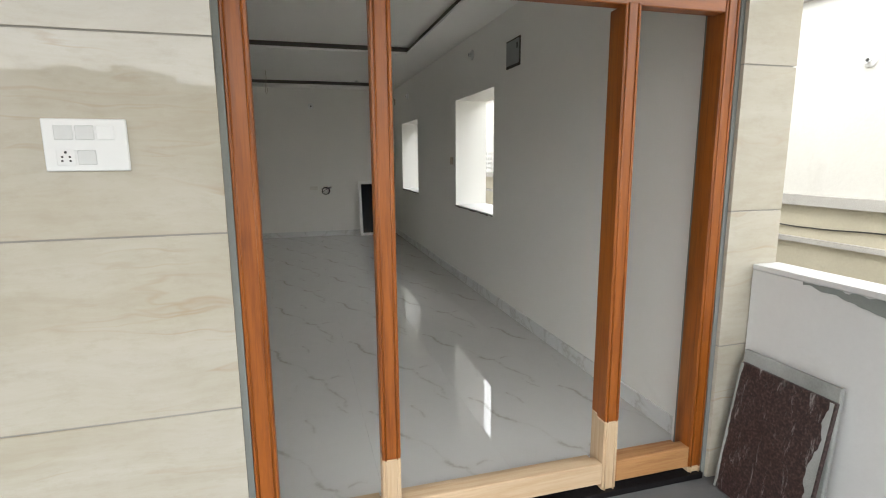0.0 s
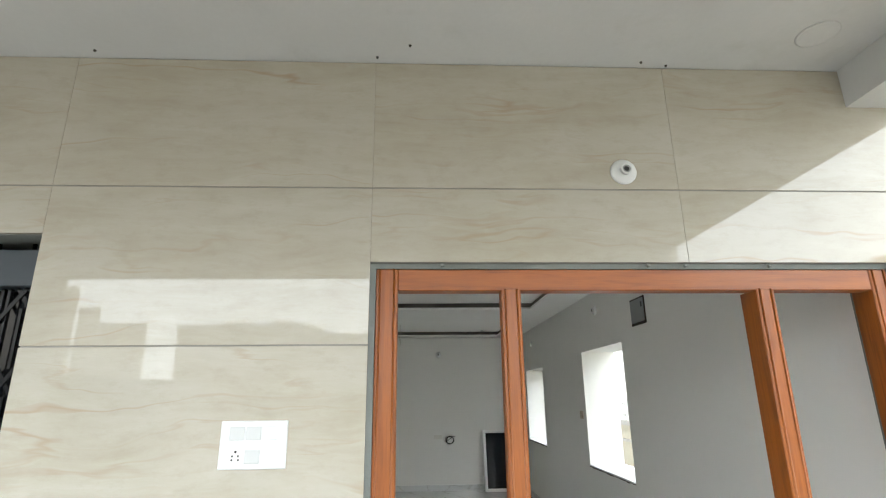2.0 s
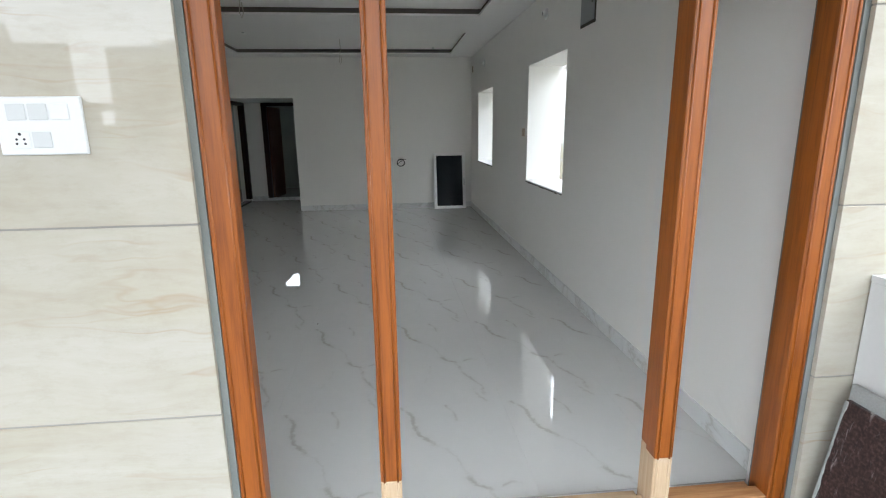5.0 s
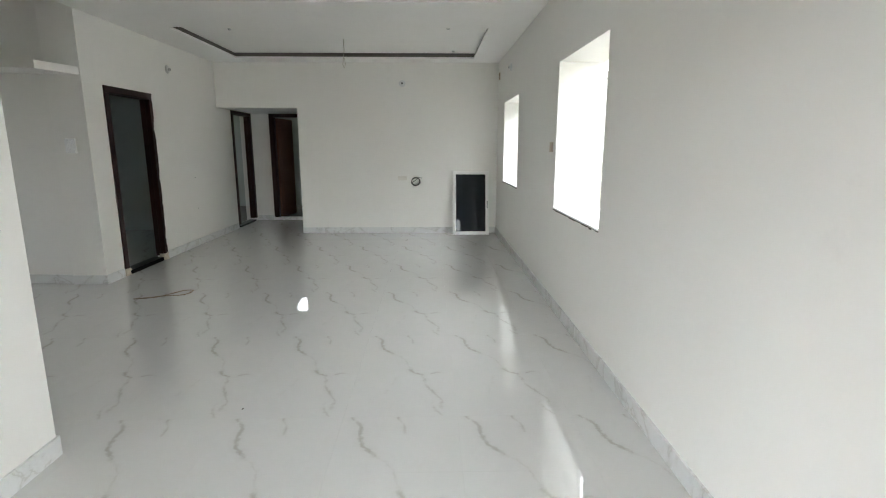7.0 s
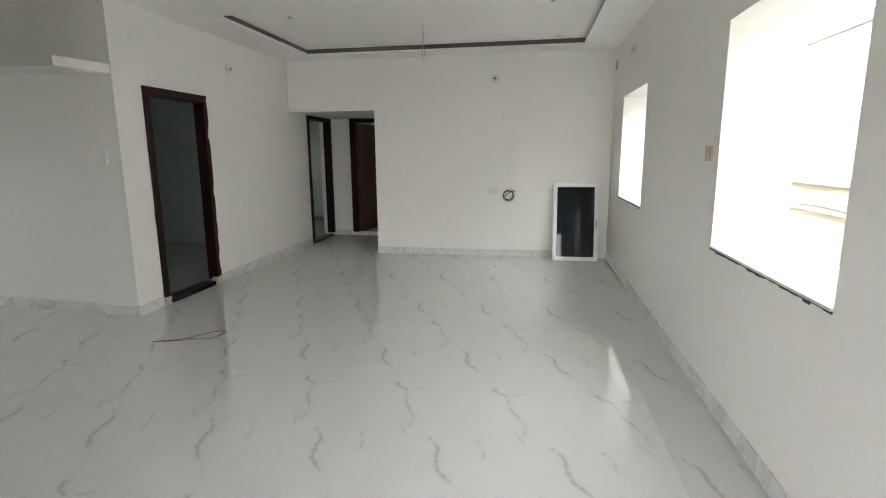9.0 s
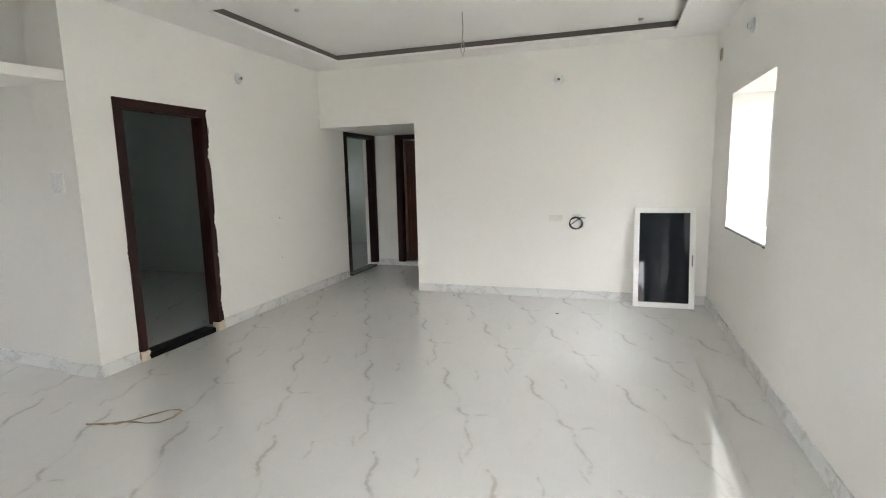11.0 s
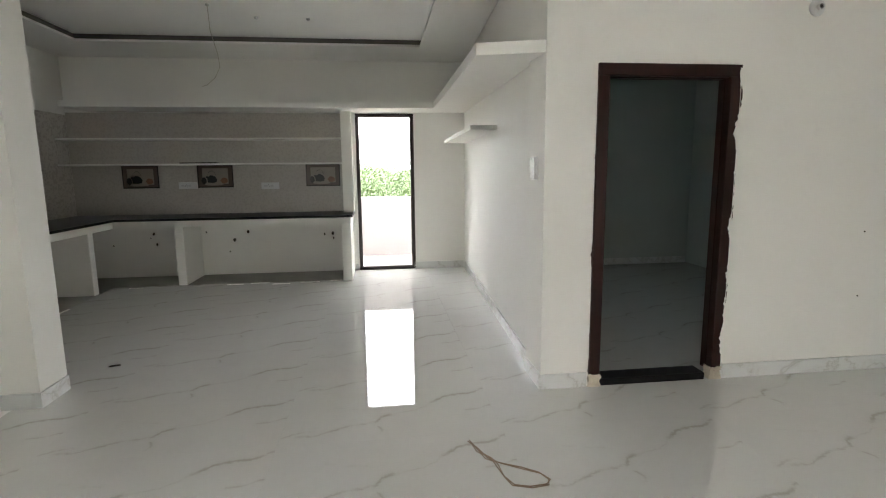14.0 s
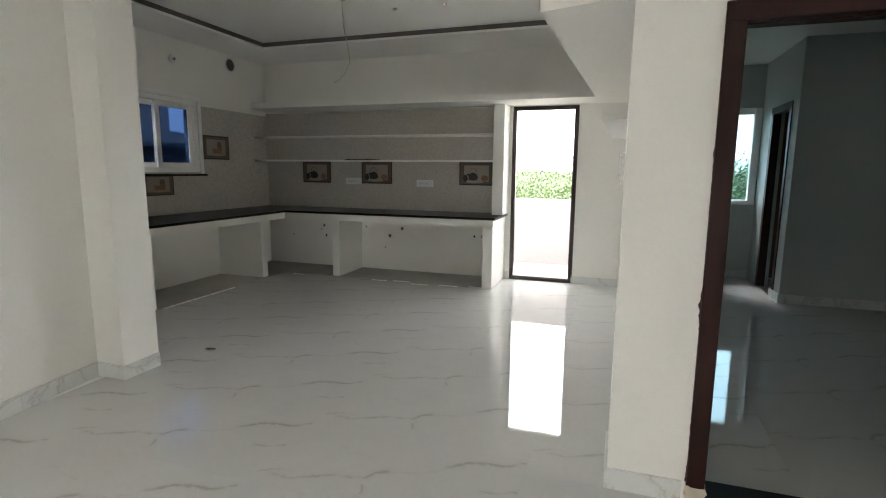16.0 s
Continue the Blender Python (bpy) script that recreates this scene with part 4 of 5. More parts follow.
def hall_window(name, y0, y1, z0, z1):
    t = tagged(new(name), "white plastic window frame with sashes removed, deep reveal", "window", kind="structure")
    t.matrix_world = Matrix.Translation(at_scale((0.3, (y0 + y1) / 2, z0)))
    x0, x1, w = 0.315, 0.385, 0.05
    for nm, a0, a1, c0, c1 in (("frame_side", y0, y0 + w, z0, z1), ("frame_side", y1 - w, y1, z0, z1), ("frame_head", y0 + w, y1 - w, z1 - w, z1), ("frame_sill", y0 + w, y1 - w, z0, z0 + w * 0.7)):
        bm = bmesh.new()
        box(bm, x0, x1, a0, a1, c0, c1, bevel=0.003)
        if nm == "frame_sill":
            for k in (0.018, 0.05):
                box(bm, x0 + k, x0 + k + 0.004, a0, a1, c1 - 0.001, c1 + 0.014)
        part(nm, bm, UPVC, t)
    solid("sill_slab", (-0.012, 0.315, y0 + 0.002, y1 - 0.002, z0 + 0.001, z0 + 0.014), SKIRT, t, "pale polished sill slab")
    bm = bmesh.new()
    n = 26
    for i in range(n):
        a, b = y0 + (y1 - y0) * i / n, y0 + (y1 - y0) * (i + 1) / n
        h = 0.006 + 0.010 * rp.random()
        box(bm, -0.006, 0.004, a, b, z0 - h, z0 + 0.001)
    part("sill_bed", bm, DIRT, t, "rough dark mortar under the sill")


w1 = tagged(new("window_1"), "open window hole with pale sill slab and rough mortar bed", "window", kind="structure")
w1.matrix_world = Matrix.Translation(at_scale((0.2, 5.2, 0.9)))
solid("sill_slab", (-0.012, EAST_T, W1[0] + 0.002, W1[1] - 0.002, W1[2] + 0.001, W1[2] + 0.014), SKIRT, w1, "pale polished sill slab")
bm = bmesh.new()
for i in range(26):
    a, b = W1[0] + (W1[1] - W1[0]) * i / 26, W1[0] + (W1[1] - W1[0]) * (i + 1) / 26
    box(bm, -0.006, 0.004, a, b, W1[2] - 0.006 - 0.012 * rp.random(), W1[2] + 0.001)
part("sill_bed", bm, DIRT, w1, "rough dark mortar under the sill")
hall_window("window_2", *W2)

# kitchen balcony door frame
t = thing("balcony_door_frame", "thin dark brown metal door frame open to the balcony", "door frame", (XW, 5.7, 0))
for nm, d in (("jamb", (XW - 0.06, XW + 0.012, KD[0], KD[0] + 0.05, 0.05, 2.242)), ("jamb", (XW - 0.06, XW + 0.012, KD[1] - 0.055, KD[1], 0.05, 2.242)), ("head", (XW - 0.06, XW + 0.012, KD[0], KD[1], 2.242, 2.292)), ("sill", (XW - 0.06, XW + 0.012, KD[0], KD[1], -0.007, 0.05))):
    solid(nm, d, BROWN_FRAME, t, bevel=0.004)
tagged(solid("floor_balcony", (-10.7, XW - 0.22, 4.0, 7.09, -0.25, -0.02), BALCONY_FLOOR), "pale balcony floor", "floor", kind="structure")
tagged(solid("parapet_balcony", (-10.7, -10.53, 4.0, 7.09, -0.02, 1.02), PINK_WHITE), "white balcony parapet", "parapet", kind="structure")
tagged(solid("parapet_balcony_side", (-10.53, XW - 0.22, 4.0, 4.12, -0.02, 1.02), PINK_WHITE), "white balcony side parapet", "parapet", kind="structure")

# skirting
def skirting(name, runs):
    t = tagged(new(name), "pale marbled porcelain skirting", "skirting", kind="structure")
    for axis, w, d, a, b in runs:
        n = max(1, round(abs(b - a) / 0.62))
        for i in range(n):
            u0, u1 = a + (b - a) * i / n, a + (b - a) * (i + 1) / n
            u0, u1 = min(u0, u1) + 0.0008, max(u0, u1) - 0.0008
            w0, w1 = sorted((w, w + d))
            dims = (w0, w1, u0, u1, -0.002, 0.10) if axis == "x" else (u0, u1, w0, w1, -0.002, 0.10)
            solid("skirting_tile", dims, SKIRT, t)
    return t


T = 0.012
skirting("baseboard_hall", [("x", 0, -T, 1.75, 10.0), ("y", 10.0, -T, -3.325, -T), ("x", -4.645, T, 7.995, 10.0), ("x", -4.645, T, 10.0, 10.59),
                            ("y", 6.683, -T, -4.999, -4.633), ("x", -4.645, T, 6.683, 7.0), ("x", -2.935, T, 1.75, 3.475), ("y", 3.475, T, -3.18, -2.923), ("y", 1.745, T, -2.95, -2.15)])
skirting("baseboard_corridor", [("y", 11.66, -T, -4.64, -4.31), ("x", -3.325, T, 10.0, 10.23), ("y", 10.23, T, -3.325, -1.96)])
skirting("baseboard_kitchen", [("x", -4.83, T, 3.235, 3.48), ("y", 3.468, T, -5.12, -4.83), ("x", -5.12, -T, 1.5, 3.46),
                               ("x", XW, T, 6.14, 6.90), ("x", XW, T, 5.26, 5.31)])
b = tagged(new("baseboard_shaft"), "pale marbled porcelain skirting", "skirting", kind="structure")
for i in range(3):
    f0, f1 = i / 3, (i + 1) / 3
    xa, xb = -3.18 - 1.64 * f0 - 0.001, -3.18 - 1.64 * f1 + 0.001
    bm = bmesh.new()
    prism(bm, [(xa, 3.44 + (xa + 3.18) * 0.1328), (xa, 3.44 + (xa + 3.18) * 0.1328 + T), (xb, 3.44 + (xb + 3.18) * 0.1328 + T), (xb, 3.44 + (xb + 3.18) * 0.1328)], -0.002, 0.10)
    part("skirting_tile", bm, SKIRT, b)
b = tagged(new("baseboard_kitchen_north"), "pale marbled porcelain skirting", "skirting", kind="structure")
for i in range(7):
    bm = bmesh.new()
    f0, f1 = i / 7, (i + 1) / 7
    xa, xb = -5.0 + (XW + 5.0) * f0 - 0.001, -5.0 + (XW + 5.0) * f1 + 0.001
    ya, yb = 6.72 + 0.20 * f0, 6.72 + 0.20 * f1
    prism(bm, [(xa, ya), (xb, yb), (xb, yb - T), (xa, ya - T)], -0.002, 0.10)
    part("skirting_tile", bm, SKIRT, b)
skirting("baseboard_bedroom", [("x", -8.93, T, 8.49, 10.4), ("y", 8.48, -T, -9.3, -8.93), ("x", -10.42, T, 7.12, 8.47)])

# ---- hall things ----
sash = thing("window_sash", "white framed sliding window sash with dark glass, leaning on wall", "window sash", (-0.45, 9.73, 0))
lean = Matrix.Translation((-0.448, 9.76, 0.004)) @ Matrix.Rotation(radians(-10.3), 4, "X")
SW, SH, FW = 0.612, 1.075, 0.055
for nm, d in (("stile", (-SW / 2, -SW / 2 + FW, 0, 0.035, 0, SH)), ("stile", (SW / 2 - FW, SW / 2, 0, 0.035, 0, SH)), ("rail", (-SW / 2 + FW, SW / 2 - FW, 0, 0.035, 0, FW)), ("rail", (-SW / 2 + FW, SW / 2 - FW, 0, 0.035, SH - FW, SH))):
    bm = bmesh.new()
    box(bm, *d, bevel=0.003)
    bm.transform(lean)
    part(nm, bm, UPVC, sash)
for nm, mat, d, lab in (("pane", TINTED, (-SW / 2 + FW - 0.004, SW / 2 - FW + 0.004, 0.014, 0.020, FW - 0.004, SH - FW + 0.004), "dark tinted glass"), ("gasket", BLACK, (-SW / 2 + FW - 0.002, SW / 2 - FW + 0.002, 0.0205, 0.024, FW - 0.002, SH - FW + 0.002), "black rubber gasket"), ("latch", GREY_METAL, (SW / 2 - FW * 0.62, SW / 2 - FW * 0.38, -0.006, 0.0, 0.45, 0.57), "grey pull latch")):
    bm = bmesh.new()
    box(bm, *d)
    bm.transform(lean)
    part(nm, bm, mat, sash, lab)
# coil of cable hanging out of the wall
bm = bmesh.new()
pts = []
for i in range(64):
    a = 0.9 + i * 0.24
    r = 0.066 + 0.006 * math.sin(i * 0.37)
    pts.append((-1.378 + r * math.cos(a) * 1.05, 9.985 - 0.0006 * i * (1 if i < 20 else 0.6), 0.885 + r * math.sin(a)))
pts += [(-1.32, 9.95, 0.955), (-1.275, 9.945, 0.945)]
tube(bm, pts, 0.0055, 6)
tagged(part("cable_coil", bm, BLACK), "coiled black cable hanging from a wall outlet", "cable")
bm = bmesh.new()
box(bm, -1.68, -1.53, 9.995, 10.001, 0.905, 0.975)
box(bm, -1.42, -1.33, 9.995, 10.001, 0.925, 0.985)
tagged(part("trim_outlet_patches", bm, SMEAR), "rough plaster patches round a wall outlet", "patch", kind="structure")

bulb_holder((-1.585, 10.0, 2.483), OUT, "white lamp holder without bulb on hall wall", "hall lamp holders")
bulb_holder((-4.645, 8.48, 2.482), Matrix.Rotation(radians(90), 4, "Y"), "white lamp holder without bulb on hall wall", "hall lamp holders")
bulb_holder((0.0, 8.61, 2.545), Matrix.Rotation(radians(-90), 4, "Y"), "white lamp holder without bulb on hall wall", "hall lamp holders")
bulb_holder((0.0, 5.22, 2.604), Matrix.Rotation(radians(-90), 4, "Y"), "white lamp holder without bulb on hall wall", "hall lamp holders")

# distribution box cover and small wall fittings on the window wall
t = thing("distribution_box", "grey metal electrical box cover with dark rough edge", "electrical box", (0, 4.08, 2.42))
solid("surround", (-0.004, 0.0, 3.94, 4.25, 2.293, 2.535), DIRT, t, "dark rough plaster edge")
cover = solid("cover", (-0.012, -0.0045, 3.96, 4.233, 2.316, 2.520), GREY_METAL, t, bevel=0.002)
solid("lock", (-0.016, -0.0125, 3.977, 4.0, 2.44, 2.485), BLACK, cover, "black lock")
t = thing("wall_socket", "small open switch box on the window wall", "switch box", (0, 9.81, 2.57))
solid("box", (-0.012, 0.0, 9.77, 9.86, 2.52, 2.63), PATCH, t)
solid("opening", (-0.014, -0.0125, 9.785, 9.815, 2.53, 2.62), BLACK, t, "dark open slot")
for y, z in ((6.0, 1.465),):
    t = thing("switch_plate", "small pale switch plate on the window wall", "switch plate", (0, y, z))
    solid("plate", (-0.010, 0.0, y - 0.055, y + 0.055, z - 0.045, z + 0.045), PATCH if y < 7 else GREY_PLASTIC, t, bevel=0.002)
    solid("rocker", (-0.013, -0.0105, y - 0.052, y - 0.037, z - 0.035, z + 0.035), BROWN_EDGE, t, "brown switch edge")
# hanging fan hook wires from the tray ceilings
for x, y, z0, z1 in ((-2.30, 8.6, HC + 0.085, 2.52), (-2.84, 5.0, HC + 0.085, 2.50)):
    bm = bmesh.new()
    tube(bm, [(x, y, z0), (x + 0.006, y, (z0 + z1) / 2 + 0.05), (x - 0.008, y + 0.004, z1 + 0.12), (x - 0.018, y, z1 + 0.05), (x, y, z1), (x + 0.018, y, z1 + 0.05), (x + 0.008, y - 0.004, z1 + 0.13)], 0.004, 6)
    tagged(part("ceiling_wire", bm, WIRE_PALE), "looped fan wire hanging from the ceiling", "wire", group="ceiling wires")
for x, y in ((-0.77, 9.45), (-3.6, 8.0), (-0.9, 7.9)):
    bm = bmesh.new()
    lathe(bm, [(0.022, 0.0), (0.022, -0.012), (0.012, -0.02)], Matrix.Translation((x, y, HC + 0.085)), 12)
    tagged(part("ceiling_outlet", bm, GREY_PLASTIC), "small grey wire outlet in the ceiling", "ceiling outlet", group="ceiling outlets")

# loop of wire lying on the floor
bm = bmesh.new()
cx = [(-4.03, 6.08), (-3.95, 6.12), (-3.86, 6.15), (-3.80, 6.20), (-3.74, 6.29), (-3.68, 6.38), (-3.63, 6.41), (-3.595, 6.38), (-3.59, 6.30), (-3.61, 6.23), (-3.68, 6.20), (-3.77, 6.18), (-3.85, 6.17), (-3.92, 6.12), (-4.04, 6.09)]
for o in (0.0, 0.012):
    tube(bm, [(x + o * math.sin(i), y + o * math.cos(i * 1.7), 0.006 + 0.002 * (i % 2)) for i, (x, y) in enumerate(cx)], 0.003, 6)
tagged(part("wire_loop", bm, CABLE_BROWN), "loop of thin brown wire lying on the floor", "wire")
rd = random.Random(21)
for x, y, s in ((-1.51, 9.28, 0.022), (-2.80, 9.82, 0.02), (-5.52, 3.575, 0.045), (-2.2, 3.9, 0.012), (-1.9, 9.4, 0.012)):
    bm = bmesh.new()
    bmesh.ops.create_icosphere(bm, subdivisions=2, radius=s, matrix=Matrix.Translation((x, y, 0.004)) @ Matrix.Rotation(rd.random() * 3, 4, "Z") @ Matrix.Diagonal((1, 0.28, 0.18, 1)))
    for v in bm.verts:
        v.co += Vector((1, 1, 0.4)) * s * 0.3 * noise.noise(v.co * 60)
        v.co.z = max(v.co.z, 0.0)
    tagged(part("debris", bm, DIRT), "small dark scrap lying on the floor", "debris", group="floor scraps")

# ---- kitchen ----
def loft_z(x):
    return 2.185 + (-4.8 - x) * 0.0275


def skew_prism(name, points, thick, material, label, category):
    bm = bmesh.new()
    lo = [bm.verts.new((x, y, loft_z(x))) for x, y in points]
    hi = [bm.verts.new((x, y, loft_z(x) + thick)) for x, y in points]
    n = len(points)
    bm.faces.new(lo[::-1])
    bm.faces.new(hi)
    for i in range(n):
        bm.faces.new((lo[i], lo[(i + 1) % n], hi[(i + 1) % n], hi[i]))
    bmesh.ops.triangulate(bm, faces=[f for f in bm.faces if len(f.verts) > 4])
    return tagged(part(name, bm, material), label, category)


LX, LS = -8.40, 1.80               # front and south end of the loft
skew_prism("loft_slab", [(-4.66, 6.682), (-4.795, 6.272), (LX, 6.38), (LX, LS), (XW + 0.003, LS), (XW + 0.003, 6.915), (-5.001, 6.718), (-5.001, 6.682)], 0.075, WALL, "white painted concrete loft slab round two walls", "loft")

# counter: granite top, plastered front band, partitions
CX, CZ, CY = -8.41, 0.895, 2.27
bm = bmesh.new()
prism(bm, [(CX + 0.03, 5.279), (XW + 0.002, 5.279), (XW + 0.002, YS + 0.002), (-5.125, YS + 0.002), (-5.125, CY + 0.03), (CX + 0.03, CY + 0.03)], CZ - 0.03, CZ)
bmesh.ops.recalc_face_normals(bm, faces=bm.faces)
tagged(part("countertop", bm, GRANITE), "black granite kitchen worktop in an L shape", "worktop")
bm = bmesh.new()
prism(bm, [(CX, 5.25), (XW + 0.002, 5.25), (XW + 0.002, YS + 0.002), (-5.125, YS + 0.002), (-5.125, CY), (CX, CY)], CZ - 0.115, CZ - 0.031)
slab = tagged(part("counter_slab", bm, WALL), "white plastered concrete slab under the worktop", "counter slab")
for lab, d in (("white plastered end wall of the counter", (XW + 0.002, CX - 0.002, 5.12, 5.248, -0.004, CZ - 0.116)), ("white plastered counter partition, scuffed at the edge", (XW + 0.002, CX - 0.06, 2.98, 3.09, -0.004, CZ - 0.116)), ("white plastered counter partition, scuffed at the edge", (-8.13, -8.02, YS + 0.002, CY - 0.10, -0.004, CZ - 0.116)), ("white plastered counter partition, scuffed at the edge", (-6.3, -6.19, YS + 0.002, CY - 0.10, -0.004, CZ - 0.116))):
    tagged(solid("counter_partition", d, WALL, bevel=0.006), lab, "partition", group="counter partitions")
tagged(solid("end_panel", (XW + 0.002, -8.83, 5.133, 5.278, CZ + 0.001, 2.294), WALL, bevel=0.004), "white plastered upright beside the shelves", "upright")
tagged(solid("floor_under_counter", (XW + 0.002, CX - 0.05, YS + 0.002, 5.118, -0.004, 0.004), UNDER), "bare dusty screed under the counter", "floor", kind="structure")
tagged(solid("floor_under_counter_side", (CX - 0.05, -5.125, YS + 0.002, CY - 0.08, -0.004, 0.004), UNDER), "bare dusty screed under the counter", "floor", kind="structure")
for z, th in ((1.915, 0.022), (1.576, 0.022)):
    s = thing("wall_shelf", "thin white stone kitchen shelf", "shelf", (XW, 3.2, z), group="kitchen shelves")
    n = 4
    for i in range(n):
        a, b = YS + 0.003 + (5.128 - YS) * i / n, YS + 0.003 + (5.128 - YS) * (i + 1) / n - 0.002
        solid("board", (XW + 0.002, -8.86 - 0.006 * (i % 2), a, b, z, z + th), WALL, s, bevel=0.002)
bm = bmesh.new()
prism(bm, [(-6.4, 6.52), (-6.4, 6.78), (-8.85, 6.903), (-8.85, 6.58)], 1.852, 1.892)
tagged(part("wall_shelf", bm, WALL), "white concrete side shelf under the loft", "shelf")

# backsplash tiles
bs = tagged(solid("wall_backsplash_west", (XW + 0.0005, XW + 0.010, YS + 0.011, 5.132, CZ + 0.001, 2.294), BACKSPLASH), "grey glazed kitchen wall tiling", "wall tiling", kind="structure")
bs2 = wall("wall_backsplash_south", "y", YS + 0.0005, YS + 0.010, XW + 0.011, -5.13, CZ + 0.001, 2.26, [KW], BACKSPLASH, "grey glazed kitchen wall tiling")
PIC_EDGE = dull("dark_brown_print", (0.018, 0.012, 0.010), 0.3, 0.3, 20, 0.0)
PIC_INNER = dull("taupe_print", (0.11, 0.08, 0.063), 0.3, 0.25, 12, 0.0)
PIC_BG = dull("cream_print", (0.31, 0.265, 0.22), 0.3, 0.2, 10, 0.0)
PIC_TEA = dull("rust_print", (0.24, 0.12, 0.07), 0.3, 0.4, 25, 0.0)
PIC_BLACK = dull("black_print", (0.012, 0.012, 0.013), 0.3, 0.3, 25, 0.0)


def picture_tile(origin, ux, w, h, motif):
    """A printed decor tile: dark border, inner border, pale ground and a tea motif. ux: the way along the wall."""
    un = Vector((0, 0, 1)).cross(ux) * -1
    t = thing("decor_tile", "printed decor tile with dark border and %s motif" % motif, "decor tile", origin, group="kitchen decor tiles")

    def flat(name, mat, pts, d, lab=""):
        bm = bmesh.new()
        o = Vector(origin)
        f = [bm.verts.new(o + ux * (a * w) + Vector((0, 0, b * h)) + un * d) for a, b in pts]
        k = [bm.verts.new(o + ux * (a * w) + Vector((0, 0, b * h)) + un * 0.0005) for a, b in pts]
        bm.faces.new(f)
        bm.faces.new(k[::-1])
        for i in range(len(pts)):
            j = (i + 1) % len(pts)
            bm.faces.new((f[i], k[i], k[j], f[j]))
        return part(name, bm, mat, t, lab)
    rect = lambda m1, m2: [(-0.5 + m1, -0.5 + m2), (0.5 - m1, -0.5 + m2), (0.5 - m1, 0.5 - m2), (-0.5 + m1, 0.5 - m2)]
    blob = lambda cx, cy, rx, ry, n=14, p=0.0: [(cx + rx * math.cos(i * math.tau / n) * (1 + p * math.sin(3 * i)), cy + ry * math.sin(i * math.tau / n)) for i in range(n)]
    flat("border", PIC_EDGE, rect(0, 0), 0.003, "dark brown border")
    flat("inner_border", PIC_INNER, rect(0.03, 0.05), 0.0036)
    flat("ground", PIC_BG, rect(0.14, 0.16), 0.0042, "cream ground")
    if motif == "kettle":
        kettle = flat("kettle", PIC_BLACK, [(-0.22, -0.28), (-0.08, -0.30), (0.02, -0.27), (0.05, -0.15), (0.0, -0.03), (-0.07, 0.03), (-0.13, 0.04), (-0.19, -0.02), (-0.26, 0.0), (-0.27, -0.05), (-0.23, -0.12)], 0.0048, "black kettle")
        bm = bmesh.new()
        o = Vector(origin)
        tube(bm, [o + ux * ((-0.10 + 0.11 * math.cos(a)) * w) + Vector((0, 0, (0.03 + 0.2 * math.sin(a)) * h)) + un * 0.0046 for a in [k * math.pi / 10 for k in range(11)]], 0.0025, 5)
        part("kettle_handle", bm, PIC_BLACK, kettle)
        flat("cups", PIC_TEA, blob(0.24, -0.2, 0.10, 0.13, p=0.15), 0.0047, "rust cups")
        flat("fruit", PIC_EDGE, blob(-0.32, -0.2, 0.07, 0.15, p=0.2), 0.0047)
        flat("cloth", PIC_BG, blob(-0.05, -0.36, 0.26, 0.05), 0.0052)
    else:
        flat("cup", PIC_TEA, [(-0.12, -0.26), (0.18, -0.26), (0.24, -0.02), (-0.16, -0.04)], 0.0048, "rust tea cup")
        flat("saucer", PIC_BG, blob(0.02, -0.3, 0.28, 0.06), 0.0053)
        flat("pot", PIC_INNER, blob(0.12, 0.1, 0.09, 0.16, p=0.1), 0.0046)


Y = Vector((0, 1, 0))
for y0, y1 in ((2.106, 2.585), (3.10, 3.585), (4.595, 5.08)):
    picture_tile((XW + 0.0105, (y0 + y1) / 2, 1.424), Y, y1 - y0, 0.322, "kettle")
picture_tile((-8.06, YS + 0.0105, 1.74), Vector((-1, 0, 0)), 0.49, 0.315, "tea cup")
picture_tile((-7.08, YS + 0.0105, 1.265), Vector((-1, 0, 0)), 0.45, 0.26, "tea cup")
for y, z in ((2.968, 1.295), (4.09, 1.278)):
    switch_plate((XW + 0.0105, y, z), 0.25, 0.095, "sosb", "white switch strip on the kitchen tiles", 90)

# kitchen window: white sliding frame with blue tinted panes
kw = tagged(new("window_kitchen"), "white sliding kitchen window with blue tinted panes", "window", kind="structure")
kw.matrix_world = Matrix.Translation(at_scale((-7.06, YS, 1.4)))
x0, x1, z0, z1 = KW
for nm, d in (("frame_side", (x0, x0 + 0.06, 1.30, 1.45, z0, z1)), ("frame_side", (x1 - 0.06, x1, 1.30, 1.45, z0, z1)), ("frame_head", (x0 + 0.06, x1 - 0.06, 1.30, 1.45, z1 - 0.06, z1)), ("frame_sill", (x0 + 0.06, x1 - 0.06, 1.30, 1.45, z0, z0 + 0.06)),
              ("architrave", (x0 - 0.05, x0 - 0.0, 1.452, 1.475, z0 - 0.02, z1 + 0.05)), ("architrave", (x0, x1 + 0.05, 1.452, 1.475, z1, z1 + 0.05))):
    solid(nm, d, UPVC, kw, bevel=0.003)
xm = (x0 + x1) / 2
for a, b, y in ((x0 + 0.06, xm + 0.03, 1.385), (xm - 0.03, x1 - 0.06, 1.345)):
    for d in ((a, a + 0.06, y, y + 0.03, z0 + 0.06, z1 - 0.06), (b - 0.06, b, y, y + 0.03, z0 + 0.06, z1 - 0.06), (a + 0.06, b - 0.06, y, y + 0.03, z1 - 0.12, z1 - 0.06), (a + 0.06, b - 0.06, y, y + 0.03, z0 + 0.06, z0 + 0.12)):
        solid("sash", d, UPVC, kw)
    g = solid("pane", (a + 0.06, b - 0.06, y + 0.012, y + 0.017, z0 + 0.12, z1 - 0.12), BLUE_GLASS, kw, "blue tinted glass")
    g.visible_shadow = False
